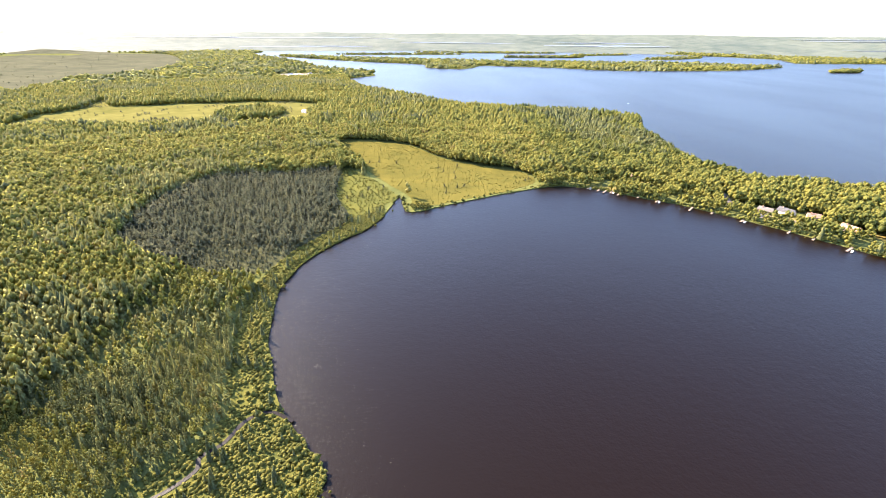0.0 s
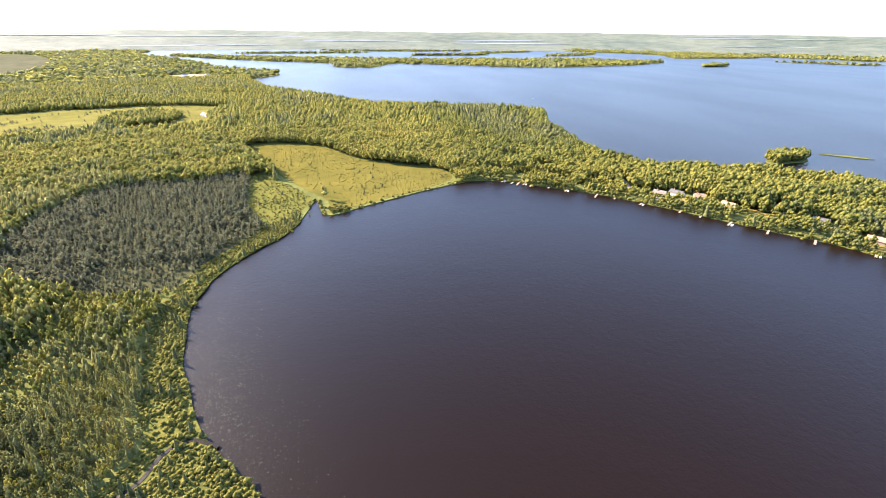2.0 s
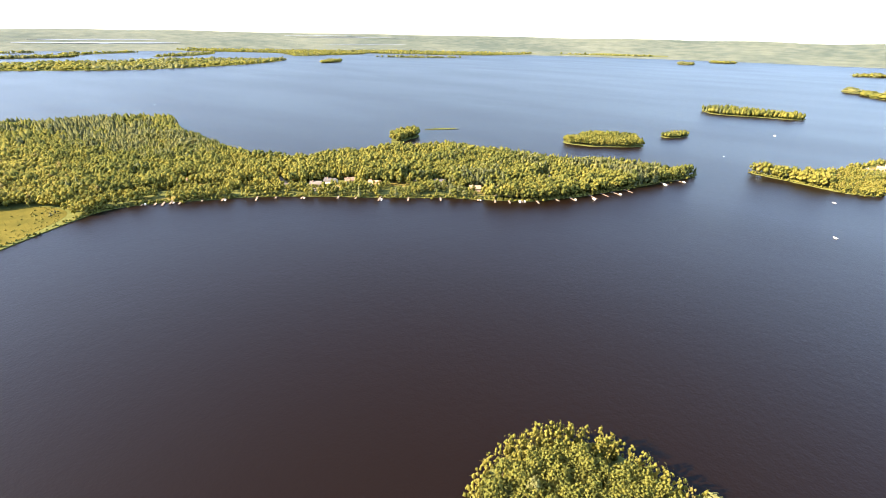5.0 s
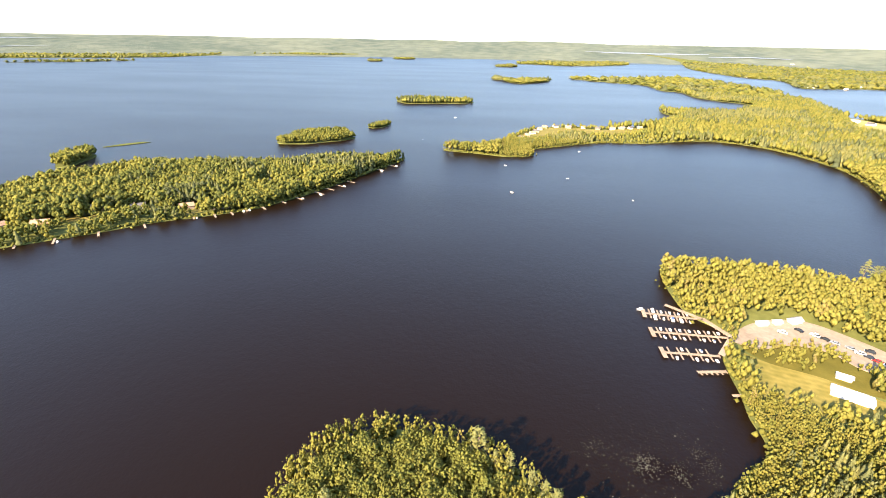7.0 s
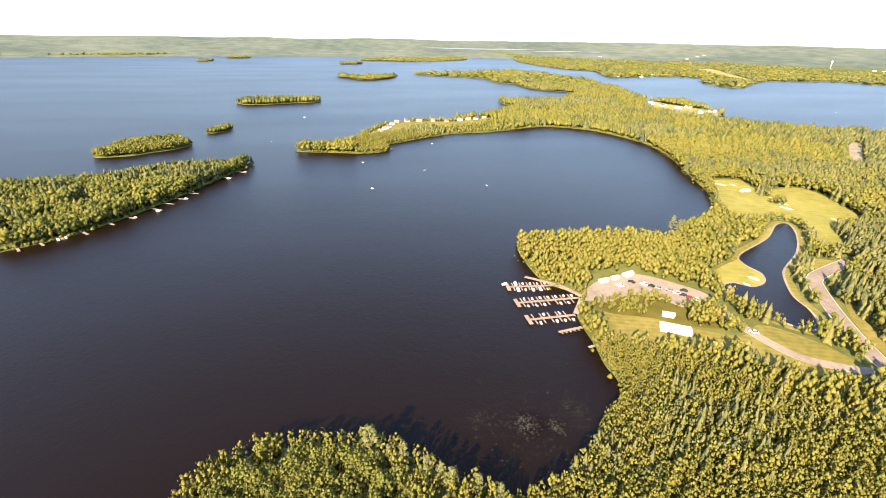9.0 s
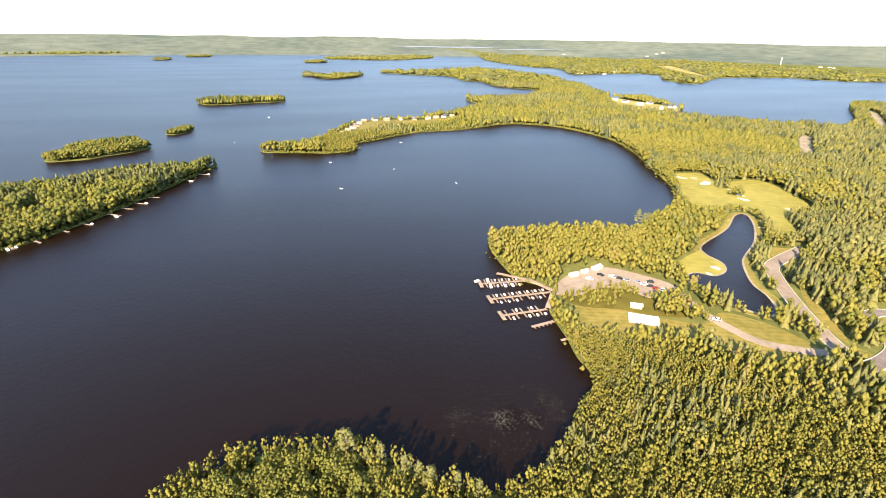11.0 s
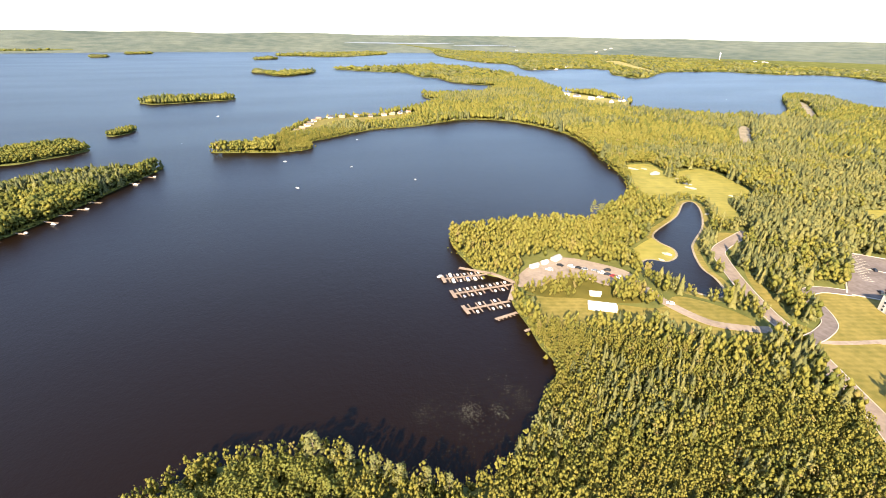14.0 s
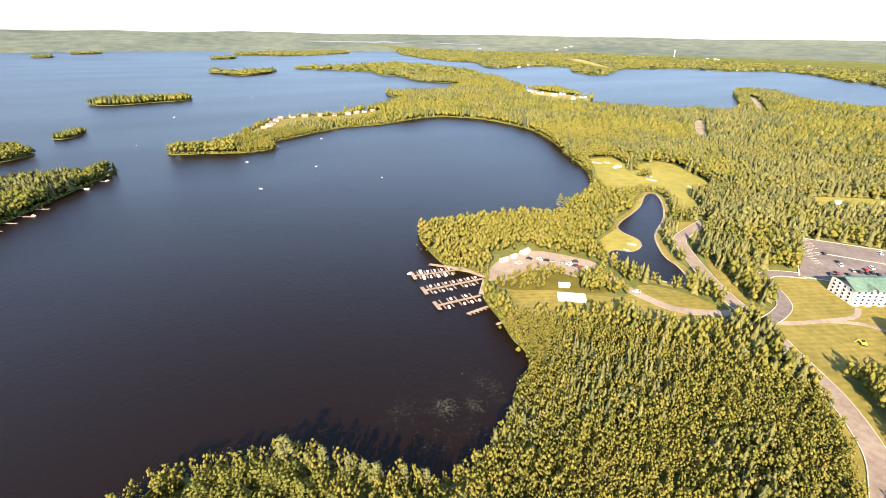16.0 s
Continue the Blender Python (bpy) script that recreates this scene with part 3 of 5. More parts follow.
def broad_crown(detail, rich=False):
    """A unit crown of a broad-leaved tree: 1 high, about 0.55 wide, of many foliage clumps with loose leaves between."""
    if rich:
        return join_arrays([clumps(40, 0.2, 0.93, 0.25, 0.066), leafage(200, 0.2, 0.98, 0.3, 0.022, 0.75)])
    if detail == 0:
        return join_arrays([clumps(11, 0.24, 0.93, 0.2, 0.092), leafage(16, 0.25, 1.0, 0.26, 0.035, 0.75)])
    if detail == 1:
        return join_arrays([clumps(4, 0.34, 0.88, 0.18, 0.165), leafage(6, 0.3, 1.0, 0.28, 0.07, 0.8)])
    if detail == 2:
        return join_arrays([(OCT_V * np.array((0.3, 0.3, 0.42)) * rng.uniform(0.75, 1.3, (6, 1)) + np.array((0, 0, 0.52)), OCT_F), leafage(3, 0.25, 0.98, 0.28, 0.11)])
    return join_arrays([(OCT_V * np.array((0.36, 0.36, 0.44)) * rng.uniform(0.8, 1.25, (6, 1)) + np.array((0, 0, 0.5)), OCT_F), leafage(7, 0.15, 0.98, 0.4, 0.17)])


def needle_crown(detail, slim=1.0):
    """A unit crown of a spruce or fir: tiers of drooping, ragged boughs."""
    tiers, points = ((6, 6), (3, 5), (2, 4), (1, 4))[detail]
    parts = []
    for k in range(tiers):
        u = k / max(tiers, 1)
        z0, z1 = 0.10 + 0.82 * u, min(1.0, 0.10 + 0.82 * u + 1.5 * 0.9 / tiers)
        r = 0.21 * slim * (1 - u) ** 0.85 + 0.02
        n = points * 2
        a = np.arange(n) * 2 * math.pi / n + rng.uniform(0, 6.28)
        w = np.where(np.arange(n) % 2, 0.55, 1.0) * rng.uniform(0.78, 1.18, n) * r
        ring = np.column_stack([np.cos(a) * w, np.sin(a) * w, np.full(n, z0) - w * 0.25 + rng.uniform(-0.015, 0.015, n)])
        v = np.vstack([ring, (rng.uniform(-0.01, 0.01), rng.uniform(-0.01, 0.01), z1)])
        parts.append((v, np.array([(i, (i + 1) % n, n) for i in range(n)])))
    return join_arrays(parts)


def pine_crown():
    """A tall old pine: flat, open plates of needles up a bare stem."""
    parts = []
    for k in range(14):
        h = 0.40 + 0.57 * k / 13
        a, w = k * 2.4 + rng.uniform(0, 0.7), rng.uniform(0.07, 0.15) * (1.2 - 0.95 * (k / 13))
        v, f = leafage(34, 0.0, 1.0, 1.0, 0.34, 0.1)
        parts.append((v * np.array((0.075, 0.075, 0.05)) + np.array((math.cos(a) * w, math.sin(a) * w, h - 0.025)), f))
    return join_arrays(parts)


def slim_crown(detail):
    """A unit crown of a thin bog spruce."""
    core = (OCT_V * np.array((0.06, 0.06, 0.4)) + np.array((0, 0, 0.5)), OCT_F)
    v, f = leafage((60, 20, 10, 6)[detail], 0.08, 1.0, 0.15, (0.05, 0.08, 0.1, 0.14)[detail])
    taper = np.clip(1.25 - v[:, 2:3], 0.2, 1.1)
    return join_arrays([core, (v * np.hstack([taper, taper, np.ones_like(taper)]), f)])


def trunk_stem(height=0.62, r=0.014):
    a = np.arange(6) * math.pi / 3
    v = np.vstack([np.column_stack([np.cos(a) * r * w, np.sin(a) * r * w, np.full(6, z)]) for z, w in ((-0.02, 1.3), (height * 0.5, 0.9), (height, 0.4))])
    return v, np.array([q for k in (0, 6) for i in range(6) for q in ((k + i, k + (i + 1) % 6, k + 6 + (i + 1) % 6), (k + i, k + 6 + (i + 1) % 6, k + 6 + i))])


CROWNS = {("broad", d): [broad_crown(d) for _ in range((9, 8, 6, 5)[d])] for d in range(4)}
CROWNS.update({("needle", d): [needle_crown(d) for _ in range((7, 6, 4, 3)[d])] for d in range(4)})
CROWNS.update({("slim", d): [slim_crown(d) for _ in range((6, 5, 4, 3)[d])] for d in range(4)})


def woods(name, x, y, z, height, tint, kind, detail, mat, label, spread=1.0):
    """Many trees in one mesh."""
    if len(x) == 0:
        return None
    shapes = CROWNS[(kind, detail)]
    pick = rng.integers(0, len(shapes), len(x))
    turn = rng.uniform(0, 2 * math.pi, len(x))
    V, F, T, k = [], [], [], 0
    for i, (v, f) in enumerate(shapes):
        s = np.where(pick == i)[0]
        if not len(s):
            continue
        c, sn = np.cos(turn[s])[:, None], np.sin(turn[s])[:, None]
        h = height[s][:, None]
        w = h * np.broadcast_to(spread, len(x))[s][:, None] * rng.uniform(0.85, 1.2, (len(s), 1))
        vx = (v[:, 0] * c - v[:, 1] * sn) * w + x[s][:, None]
        vy = (v[:, 0] * sn + v[:, 1] * c) * w + y[s][:, None]
        vz = v[:, 2] * h + z[s][:, None]
        V.append(np.stack([vx, vy, vz], 2).reshape(-1, 3))
        F.append((f[None] + (k + np.arange(len(s)) * len(v))[:, None, None]).reshape(-1, 3))
        T.append(np.repeat(tint[s], len(v)))
        k += len(s) * len(v)
    return tagged(mesh_from(name, np.vstack(V), np.vstack(F), mat, np.concatenate(T), True), label, "trees", kind="stuff")


def seen_side(x, y):
    """The stretch of the plan that the flight looks over."""
    b = np.degrees(np.arctan2(x - HEART[0], y - HEART[1])) % 360
    near = np.hypot(x - HEART[0], y - HEART[1]) < 130
    return near | (b > 305) | (b < 172)


def field_noise(x, y, scale, seed):
    out = np.empty(len(x))
    for i in range(len(x)):
        out[i] = noise.noise(Vector((x[i] * scale, y[i] * scale, seed)))
    return out


SPRUCE_BOG = curve_through([(-214, 298), (-229, 340), (-240, 393), (-217, 471), (-138, 486), (-100, 503), (-55, 418), (-57, 342), (-77, 300), (-88, 258), (-115, 254), (-156, 264)])
COPSE = curve_through([(-385, 836), (-382, 933), (-295, 936), (-279, 852), (-335, 815)])
HOUSE_LINE = curve_through([(120, 462), (167, 462), (210, 437), (245, 412), (275, 384), (300, 354), (328, 322), (355, 294), (381, 254)], False)
SHORE_WEST = np.array([(-75, 202), (-82, 244), (-78, 274), (-57, 318), (-31, 367)], float)
MARSH_SHORE = np.array([(-48, 340), (-33, 367), (-24, 400), (-30, 440), (-60, 510), (-24, 412), (-10, 384), (10, 390), (43, 410), (81, 432), (108, 446)], float)
SHEDS = [(266, -163), (268, -184), (265, -173), (222, -178), (209, -173), (218, -150), (1039, -747), (990, -752), (925, -758)]
HOUSES = [(194, 524), (224, 479), (302, 379), (318, 376), (333, 364), (383, 323), (391, 291), (343, 337), (412, 232), (477, 215), (398, 251), (357, 462), (435, 224), (479, 186)]
def r_of(x, y):
    return np.hypot(x - HEART[0], y - HEART[1])


nearest = []
for detail, (r0, r1, gap) in enumerate(((0, 225, 2.55), (225, 760, 3.7), (760, 1650, 6.2), (1650, 3900, 23.0))):
    g = np.arange(-min(r1, 2600), r1, gap)
    gx, gy = np.meshgrid(g, g)
    x, y = gx.ravel() + rng.uniform(-0.45, 0.45, gx.size) * gap, gy.ravel() + rng.uniform(-0.45, 0.45, gx.size) * gap
    x, y = x + HEART[0], y + HEART[1]
    r = np.hypot(x - HEART[0], y - HEART[1])
    ok = (r >= r0) & (r < r1) & seen_side(x, y)
    x, y = x[ok], y[ok]
    land = np.zeros(len(x), bool)
    for name in lands:
        land |= inside(x, y, OUT[name])
    x, y = x[land], y[land]
    # islands are planted more closely, so that their outlines hold
    for name in [q for q in islands if q != "reef_island"]:
        o = OUT[name]
        lo, hi = o.min(0), o.max(0)
        away = np.hypot(*(o.mean(0) - HEART))
        if not r0 <= away < r1:
            continue
        step = min(gap, max(2.6, np.sqrt((hi - lo).prod()) / 14))
        ix, iy = (q.ravel() for q in np.meshgrid(np.arange(lo[0], hi[0], step), np.arange(lo[1], hi[1], step)))
        ix, iy = ix + rng.uniform(-0.4, 0.4, ix.size) * step, iy + rng.uniform(-0.4, 0.4, ix.size) * step
        k = inside(ix, iy, o)
        x, y = np.concatenate([x, ix[k]]), np.concatenate([y, iy[k]])
    bare = np.zeros(len(x), bool)
    for name, o in OPEN.items():
        bare |= inside(x, y, o)
    for line, width in ROADS.values():
        bare |= near_line(x, y, line, width / 2 + 2.5)
    bare |= near_line(x, y, MARSH_SHORE, 11) | (np.hypot(x + 2, y - 388) < 18)
    for hx, hy in HOUSES + SHEDS:
        bare |= np.hypot(x - hx, y - hy) < 10.5
    # the edges of marsh and bog fray out into single trees
    frayed = np.zeros(len(x), bool)
    for name in ("marsh", "marsh_edge", "brown_bog", "far_meadow"):
        frayed |= inside(x, y, OPEN[name])
    fray = field_noise(x, y, 0.013, 7.0) * frayed
    bare &= ~(frayed & (rng.random(len(x)) < np.clip(fray * 2.2 - 0.22, 0.012, 0.6)))
    bare &= ~inside(x, y, COPSE) & (np.hypot(x - 404, y + 416) > 7) & (np.hypot(x - 378, y + 406) > 6)
    bare |= inside(x, y, OPEN["marsh"]) & (rng.random(len(x)) < 0.9)
    frayed &= ~inside(x, y, COPSE)
    small = frayed[~bare]
    x, y = x[~bare], y[~bare]
    bog = inside(x, y, SPRUCE_BOG)
    thin = (near_line(x, y, HOUSE_LINE, 24) & (rng.random(len(x)) < np.clip(0.45 + 1.3 * field_noise(x, y, 0.05, 3.0), 0.05, 0.95))) | (bog & (rng.random(len(x)) < np.where(near_line(x, y, SHORE_WEST, 45), 0.35, 0.03)))
    x, y, bog, small = x[~thin], y[~thin], bog[~thin] | small[~thin], small[~thin]
    n1, n2 = field_noise(x, y, 0.006, 1.0), field_noise(x, y, 0.025, 5.0)
    west = (x < -60) & (x > -330) & (y < 210)
    conifer = (n1 * 0.9 + n2 * 0.5 + rng.uniform(-0.25, 0.25, len(x)) + np.where(west, 0.24, np.where((x > 120) & (y < -340) & (r_of(x, y) < 1100), 0.12, np.where((x > 20) & (x < 340) & (y < -60), -0.08, (-0.3, -0.3, -0.12, 0.0)[detail])))) > 0.12
    h = rng.uniform(7.5, 12.5, len(x)) * (1 + 0.3 * n2)
    h *= np.where(near_line(x, y, HOUSE_LINE, 24), 0.72, 1.0) * np.where((x > 640) & (x < 900) & (y > -290) & (y < -25), 0.6, 1.0)
    h *= np.where((x > 190) & (x < 272) & (y > -338) & (y < -228), 0.72, 1.0) * np.where((x > 268) & (x < 460) & (y > -445) & (y < -320), 0.72, 1.0)
    h *= np.where((x < -60) & (x > -150) & (y < 300) & (y > 80), 0.68, 1.0) * np.where(bog & ~small, 1.1, 1.0)
    h *= np.where(np.hypot(x - 843, y - 179) < 40, 0.6, 1.0) * np.where(np.hypot(x - 721, y - 245) < 70, 0.8, 1.0)
    h *= np.where(small, 0.7, 1.0) * np.where((x > 222) & (x < 262) & (y > -205) & (y < -135), 0.6, 1.0) * np.where((x > 130) & (x < 350) & (y > -260) & (y < -60), 0.9, 1.0) * (1, 1.2, 1.15, 1.2)[detail]
    tint = np.clip(0.42 + np.where((x > 130) & (x < 350) & (y > -260) & (y < -60), 0.1, 0) - 0.4 * n2 * 0.5 + 0.3 * n1 * np.where(conifer, 1, -1) + rng.normal(0, (0.14, 0.16, 0.26, 0.26)[detail], len(x)), 0, 0.68)
    # tint drops in the far rings: less yellow leaves painted for haze
    tint = np.where(rng.random(len(x)) < 0.025, 0.8, tint) * (1, 1, 0.85, 0.7)[detail]
    # older, darker trees on the long peninsula and the islands
    tint = tint - np.where((y > 90) & (x > 150) & (r_of(x, y) < 1300), 0.2, 0)
    z = 0.5 + ground_height(x, y)
    if detail == 0:
        # the trees of the near point stand singly
        keep = (rng.random(len(x)) < 0.42) | (np.hypot(x - 115, y - 8) > 75)
        x, y, z, h, tint, conifer, bog = (q[keep] for q in (x, y, z, h, tint, conifer, bog))
        point = np.hypot(x - 115, y - 8) < 60
        h = np.where(point, rng.uniform(10.2, 12.8, len(x)), h)
        away = np.hypot(x - 122, y - 12)
        single = np.zeros(len(x), bool)
        single[np.argsort(away)[:290]] = True
        nearest = [(x[i], y[i], h[i], conifer[i]) for i in np.where(single)[0]]
        x, y, z, h, tint, conifer, bog = (q[~single] for q in (x, y, z, h, tint, conifer, bog))
    b, n = ~conifer & ~bog, conifer & ~bog
    slim = np.interp(r_of(x, y), (230, 480), (0.64, 1.0)) if detail == 1 else np.ones(len(x))
    woods("broadleaf_woods", x[b], y[b], z[b], h[b], tint[b], "broad", detail, BROAD, "sunlit yellow-green birch and aspen woods", (0.66, 1.0, 1.0, 2.3)[detail] * slim[b])
    soft = n & (rng.random(len(x)) < np.where((x < -60) & (y < 260), 0.72, 0.45))
    n &= ~soft
    woods("larch_woods", x[soft], y[soft], z[soft], h[soft], tint[soft], "broad", detail, NEEDLE, "soft grey-green larch and fir woods", (0.64, 0.95, 0.95, 2.3)[detail] * slim[soft])
    woods("spruce_woods", x[n], y[n], z[n], h[n] * 1.1, tint[n], "needle", detail, NEEDLE, "dark green spruce and fir woods", (0.85, 1.05, 1.25, 3.2)[detail])
    woods("bog_spruce", x[bog], y[bog], z[bog], h[bog] * 0.58, tint[bog], "slim", detail, BOGTREE, "small grey-green bog spruces", 2.3)

# low bushes on the marsh and the reedy shores
for name, gap, tall in (("shore_reeds", 1.35, 1.2), ("marsh_edge", 2.6, 1.2), ("marsh", 3.8, 0.95)):
    o = OPEN[name]
    lo, hi = o.min(0), o.max(0)
    x, y = (q.ravel() for q in np.meshgrid(np.arange(lo[0], hi[0], gap), np.arange(lo[1], hi[1], gap)))
    x, y = x + rng.uniform(-1, 1, x.size) * gap * 0.5, y + rng.uniform(-1, 1, x.size) * gap * 0.5
    k = inside(x, y, o) & ~near_line(x, y, ROADS["creek"][0], 1.5)
    x, y = x[k], y[k]
    n2 = field_noise(x, y, 0.03, 9.0)
    k = rng.random(len(x)) < (0.85 if name == "shore_reeds" else 0.55) + 0.8 * n2
    x, y, n2 = x[k], y[k], n2[k]
    woods("marsh_bushes", x, y, np.full(len(x), 0.35), tall * rng.uniform(0.6, 1.5, len(x)), np.clip(0.72 + rng.normal(0, 0.12, len(x)), 0, 0.85), "broad", 2, BUSH, "low yellow-green willow bushes and sedge", 2.2)
    if name == "shore_reeds":
        k = rng.random(len(x)) < 0.03
        woods("shore_spruces", x[k], y[k], np.full(k.sum(), 0.5), rng.uniform(4, 8, k.sum()), rng.uniform(0, 0.4, k.sum()), "needle", 0, NEEDLE, "small spruces among the reeds", 0.9)

# bushes along the shores
for name in ("ground_south", "ground_north"):
    o = OUT[name]
    d = np.roll(o, -1, 0) - o
    L = np.linalg.norm(d, axis=1)
    near = (np.hypot(*(o - HEART).T) < 900) & seen_side(o[:, 0], o[:, 1])
    xs, ys = [], []
    for i in np.where(near)[0]:
        k = max(1, int(L[i] / 0.34))
        t = rng.random(k)
        xs.append(o[i, 0] + d[i, 0] * t + rng.uniform(-5, 5, k))
        ys.append(o[i, 1] + d[i, 1] * t + rng.uniform(-5, 5, k))
    x, y = np.concatenate(xs), np.concatenate(ys)
    k = (inside(x, y, o) | (rng.random(len(x)) < 0.05)) & ~near_line(x, y, np.array([(270, -133), (250, -141), (235, -130)], float), 5)
    k &= ~near_line(x, y, MARSH_SHORE, 9) | (rng.random(len(x)) < 0.25)
    x, y = x[k], y[k]
    woods("shore_bushes", x, y, np.full(len(x), -0.1), rng.uniform(1.2, 3.6, len(x)), np.clip(rng.normal(0.5, 0.15, len(x)), 0, 0.8), "broad", 2, BUSH, "low yellow-green bushes along the shore", 1.5)

# a bushy knoll at the mouth of the inlet
x, y = rng.normal(1, 5, 70), rng.normal(386, 3, 70)
k = inside(x, y, OUT["ground_north"])
woods("inlet_bushes", x[k], y[k], np.full(k.sum(), 0.3), rng.uniform(2.0, 4.5, k.sum()), np.clip(rng.normal(0.3, 0.15, k.sum()), 0, 0.8), "broad", 1, BUSH, "rounded green willow clump beside the inlet", 1.3)

# single trees of the near point
rich = []
for k in range(8):
    v, f = broad_crown(0, True)
    rich.append(("broad", v, f))
for k in range(5):
    v, f = needle_crown(0)
    rich.append(("needle", v, f))
for k in range(3):
    v, f = pine_crown()
    rich.append(("pine", v, f))
models = {"broad": [], "needle": [], "pine": []}
for kind, v, f in rich:
    crown = mesh_from("crown", v, f, BROAD if kind == "broad" else NEEDLE, np.full(len(v), 0.5 if kind == "pine" else rng.uniform(0.15, 0.42)), True)
    tv, tf = trunk_stem(0.9 if kind != "broad" else 0.6)
    trunk = mesh_from("trunk", tv, tf, BARK)
    word = {"broad": "broadleaf_tree", "needle": "spruce_tree", "pine": "pine_tree"}[kind]
    say = {"broad": "leafy yellow-green birch on the wooded point", "needle": "dark green pointed spruce on the wooded point", "pine": "tall open-crowned old pine on the point"}[kind]
    root = tagged(new(word), say, "tree", "trees on the near point")
    crown.parent = trunk.parent = root
    models[kind].append(root)
used = set()


def plant(kind, x, y, h, spread):
    k = rng.integers(0, len(models[kind]))
    m = models[kind][k]
    at = Matrix.LocRotScale((x, y, 0.55), Euler((0, 0, rng.uniform(0, 6.28))), None)
    if (kind, k) in used:
        m = copy_thing(m, at)
    used.add((kind, k))
    m.matrix_basis = at @ Matrix.Diagonal((h * spread, h * spread, h, 1))


for x, y, h, conifer in nearest:
    plant("needle" if conifer else "broad", x, y, h * (1.15 if conifer else 1.0), 0.8 if conifer else 1.0)
for x, y, h, spread in ((156, -11, 16.5, 1.5), (148, -22, 15, 0.85), (143, -29, 13.5, 1.1), (137, -36, 13, 1.2), (133, -44, 12.5, 1.0), (151, -17, 12, 0.9), (140, -33, 12.5, 1.0),
                        (129, -50, 12, 1.0), (128, 36, 14, 1.3), (328, -256, 16, 1.2), (324, -262, 14, 1.0), (322, -257, 15, 1.1)):
    plant("pine", x, y, h, spread)


# ---- buildings, boats, cars, docks ----
def plain(name, c, rough=0.6, metal=0.0, vary=0.15):
    return material(name, tuple(q * (1 - vary) for q in c), tuple(min(1, q * (1 + vary)) for q in c), 1.2, rough, metal=metal)


WHITE = plain("white_paint", (0.66, 0.64, 0.60), 0.5, vary=0.06)
CREAM = plain("cream_siding", (0.50, 0.44, 0.34), 0.7, vary=0.08)
TIMBER = material("weathered_timber", (0.146, 0.107, 0.077), (0.241, 0.185, 0.133), 1.5, 0.85, 0.01, 6.0)
GREENROOF = material("green_roof", (0.05, 0.085, 0.06), (0.09, 0.13, 0.095), 0.6, 0.5)
DARKROOF = material("dark_shingles", (0.05, 0.048, 0.045), (0.11, 0.10, 0.095), 1.0, 0.9)
REDROOF = material("brown_shingles", (0.20, 0.12, 0.08), (0.32, 0.20, 0.13), 1.0, 0.85)
GREYROOF = material("pale_grey_roof", (0.17, 0.165, 0.16), (0.28, 0.27, 0.26), 0.8, 0.6)
WORNROOF = material("worn_brown_roof", (0.10, 0.085, 0.07), (0.18, 0.15, 0.12), 0.9, 0.85)
GLASS = plain("dark_glass", (0.02, 0.025, 0.03), 0.08)
RUBBER = plain("black_rubber", (0.02, 0.02, 0.02), 0.8)
ALU = plain("aluminium", (0.60, 0.60, 0.60), 0.35, 0.9)
SEATS = plain("tan_vinyl", (0.50, 0.42, 0.32), 0.6)
BLUE = plain("blue_canvas", (0.05, 0.09, 0.20), 0.8)
YELLOW = plain("yellow_paint", (0.62, 0.42, 0.03), 0.5)
LINE = material("worn_line_paint", (0.36, 0.33, 0.25), (0.62, 0.57, 0.42), 1.0, 0.8)
PADS = material("lily_pads", (0.04, 0.042, 0.026), (0.11, 0.10, 0.07), 0.6, 0.6)


def boxes(*list_of):
    bm = bmesh.new()
    for b in list_of:
        box(bm, *b)
    return bm


def softened(bm, amount):
    bmesh.ops.bevel(bm, geom=list(bm.edges), offset=amount, segments=1, affect="EDGES")
    return bm


def tube(bm, a, b, r, sides=8):
    a, b = Vector(a), Vector(b)
    q = (b - a).to_track_quat("Z", "Y").to_matrix().to_4x4()
    bmesh.ops.create_cone(bm, cap_ends=True, segments=sides, radius1=r, radius2=r, depth=(b - a).length, matrix=Matrix.Translation((a + b) / 2) @ q)
    return bm


def thing(name, label, category, group=""):
    return tagged(new(name), label, category, group)


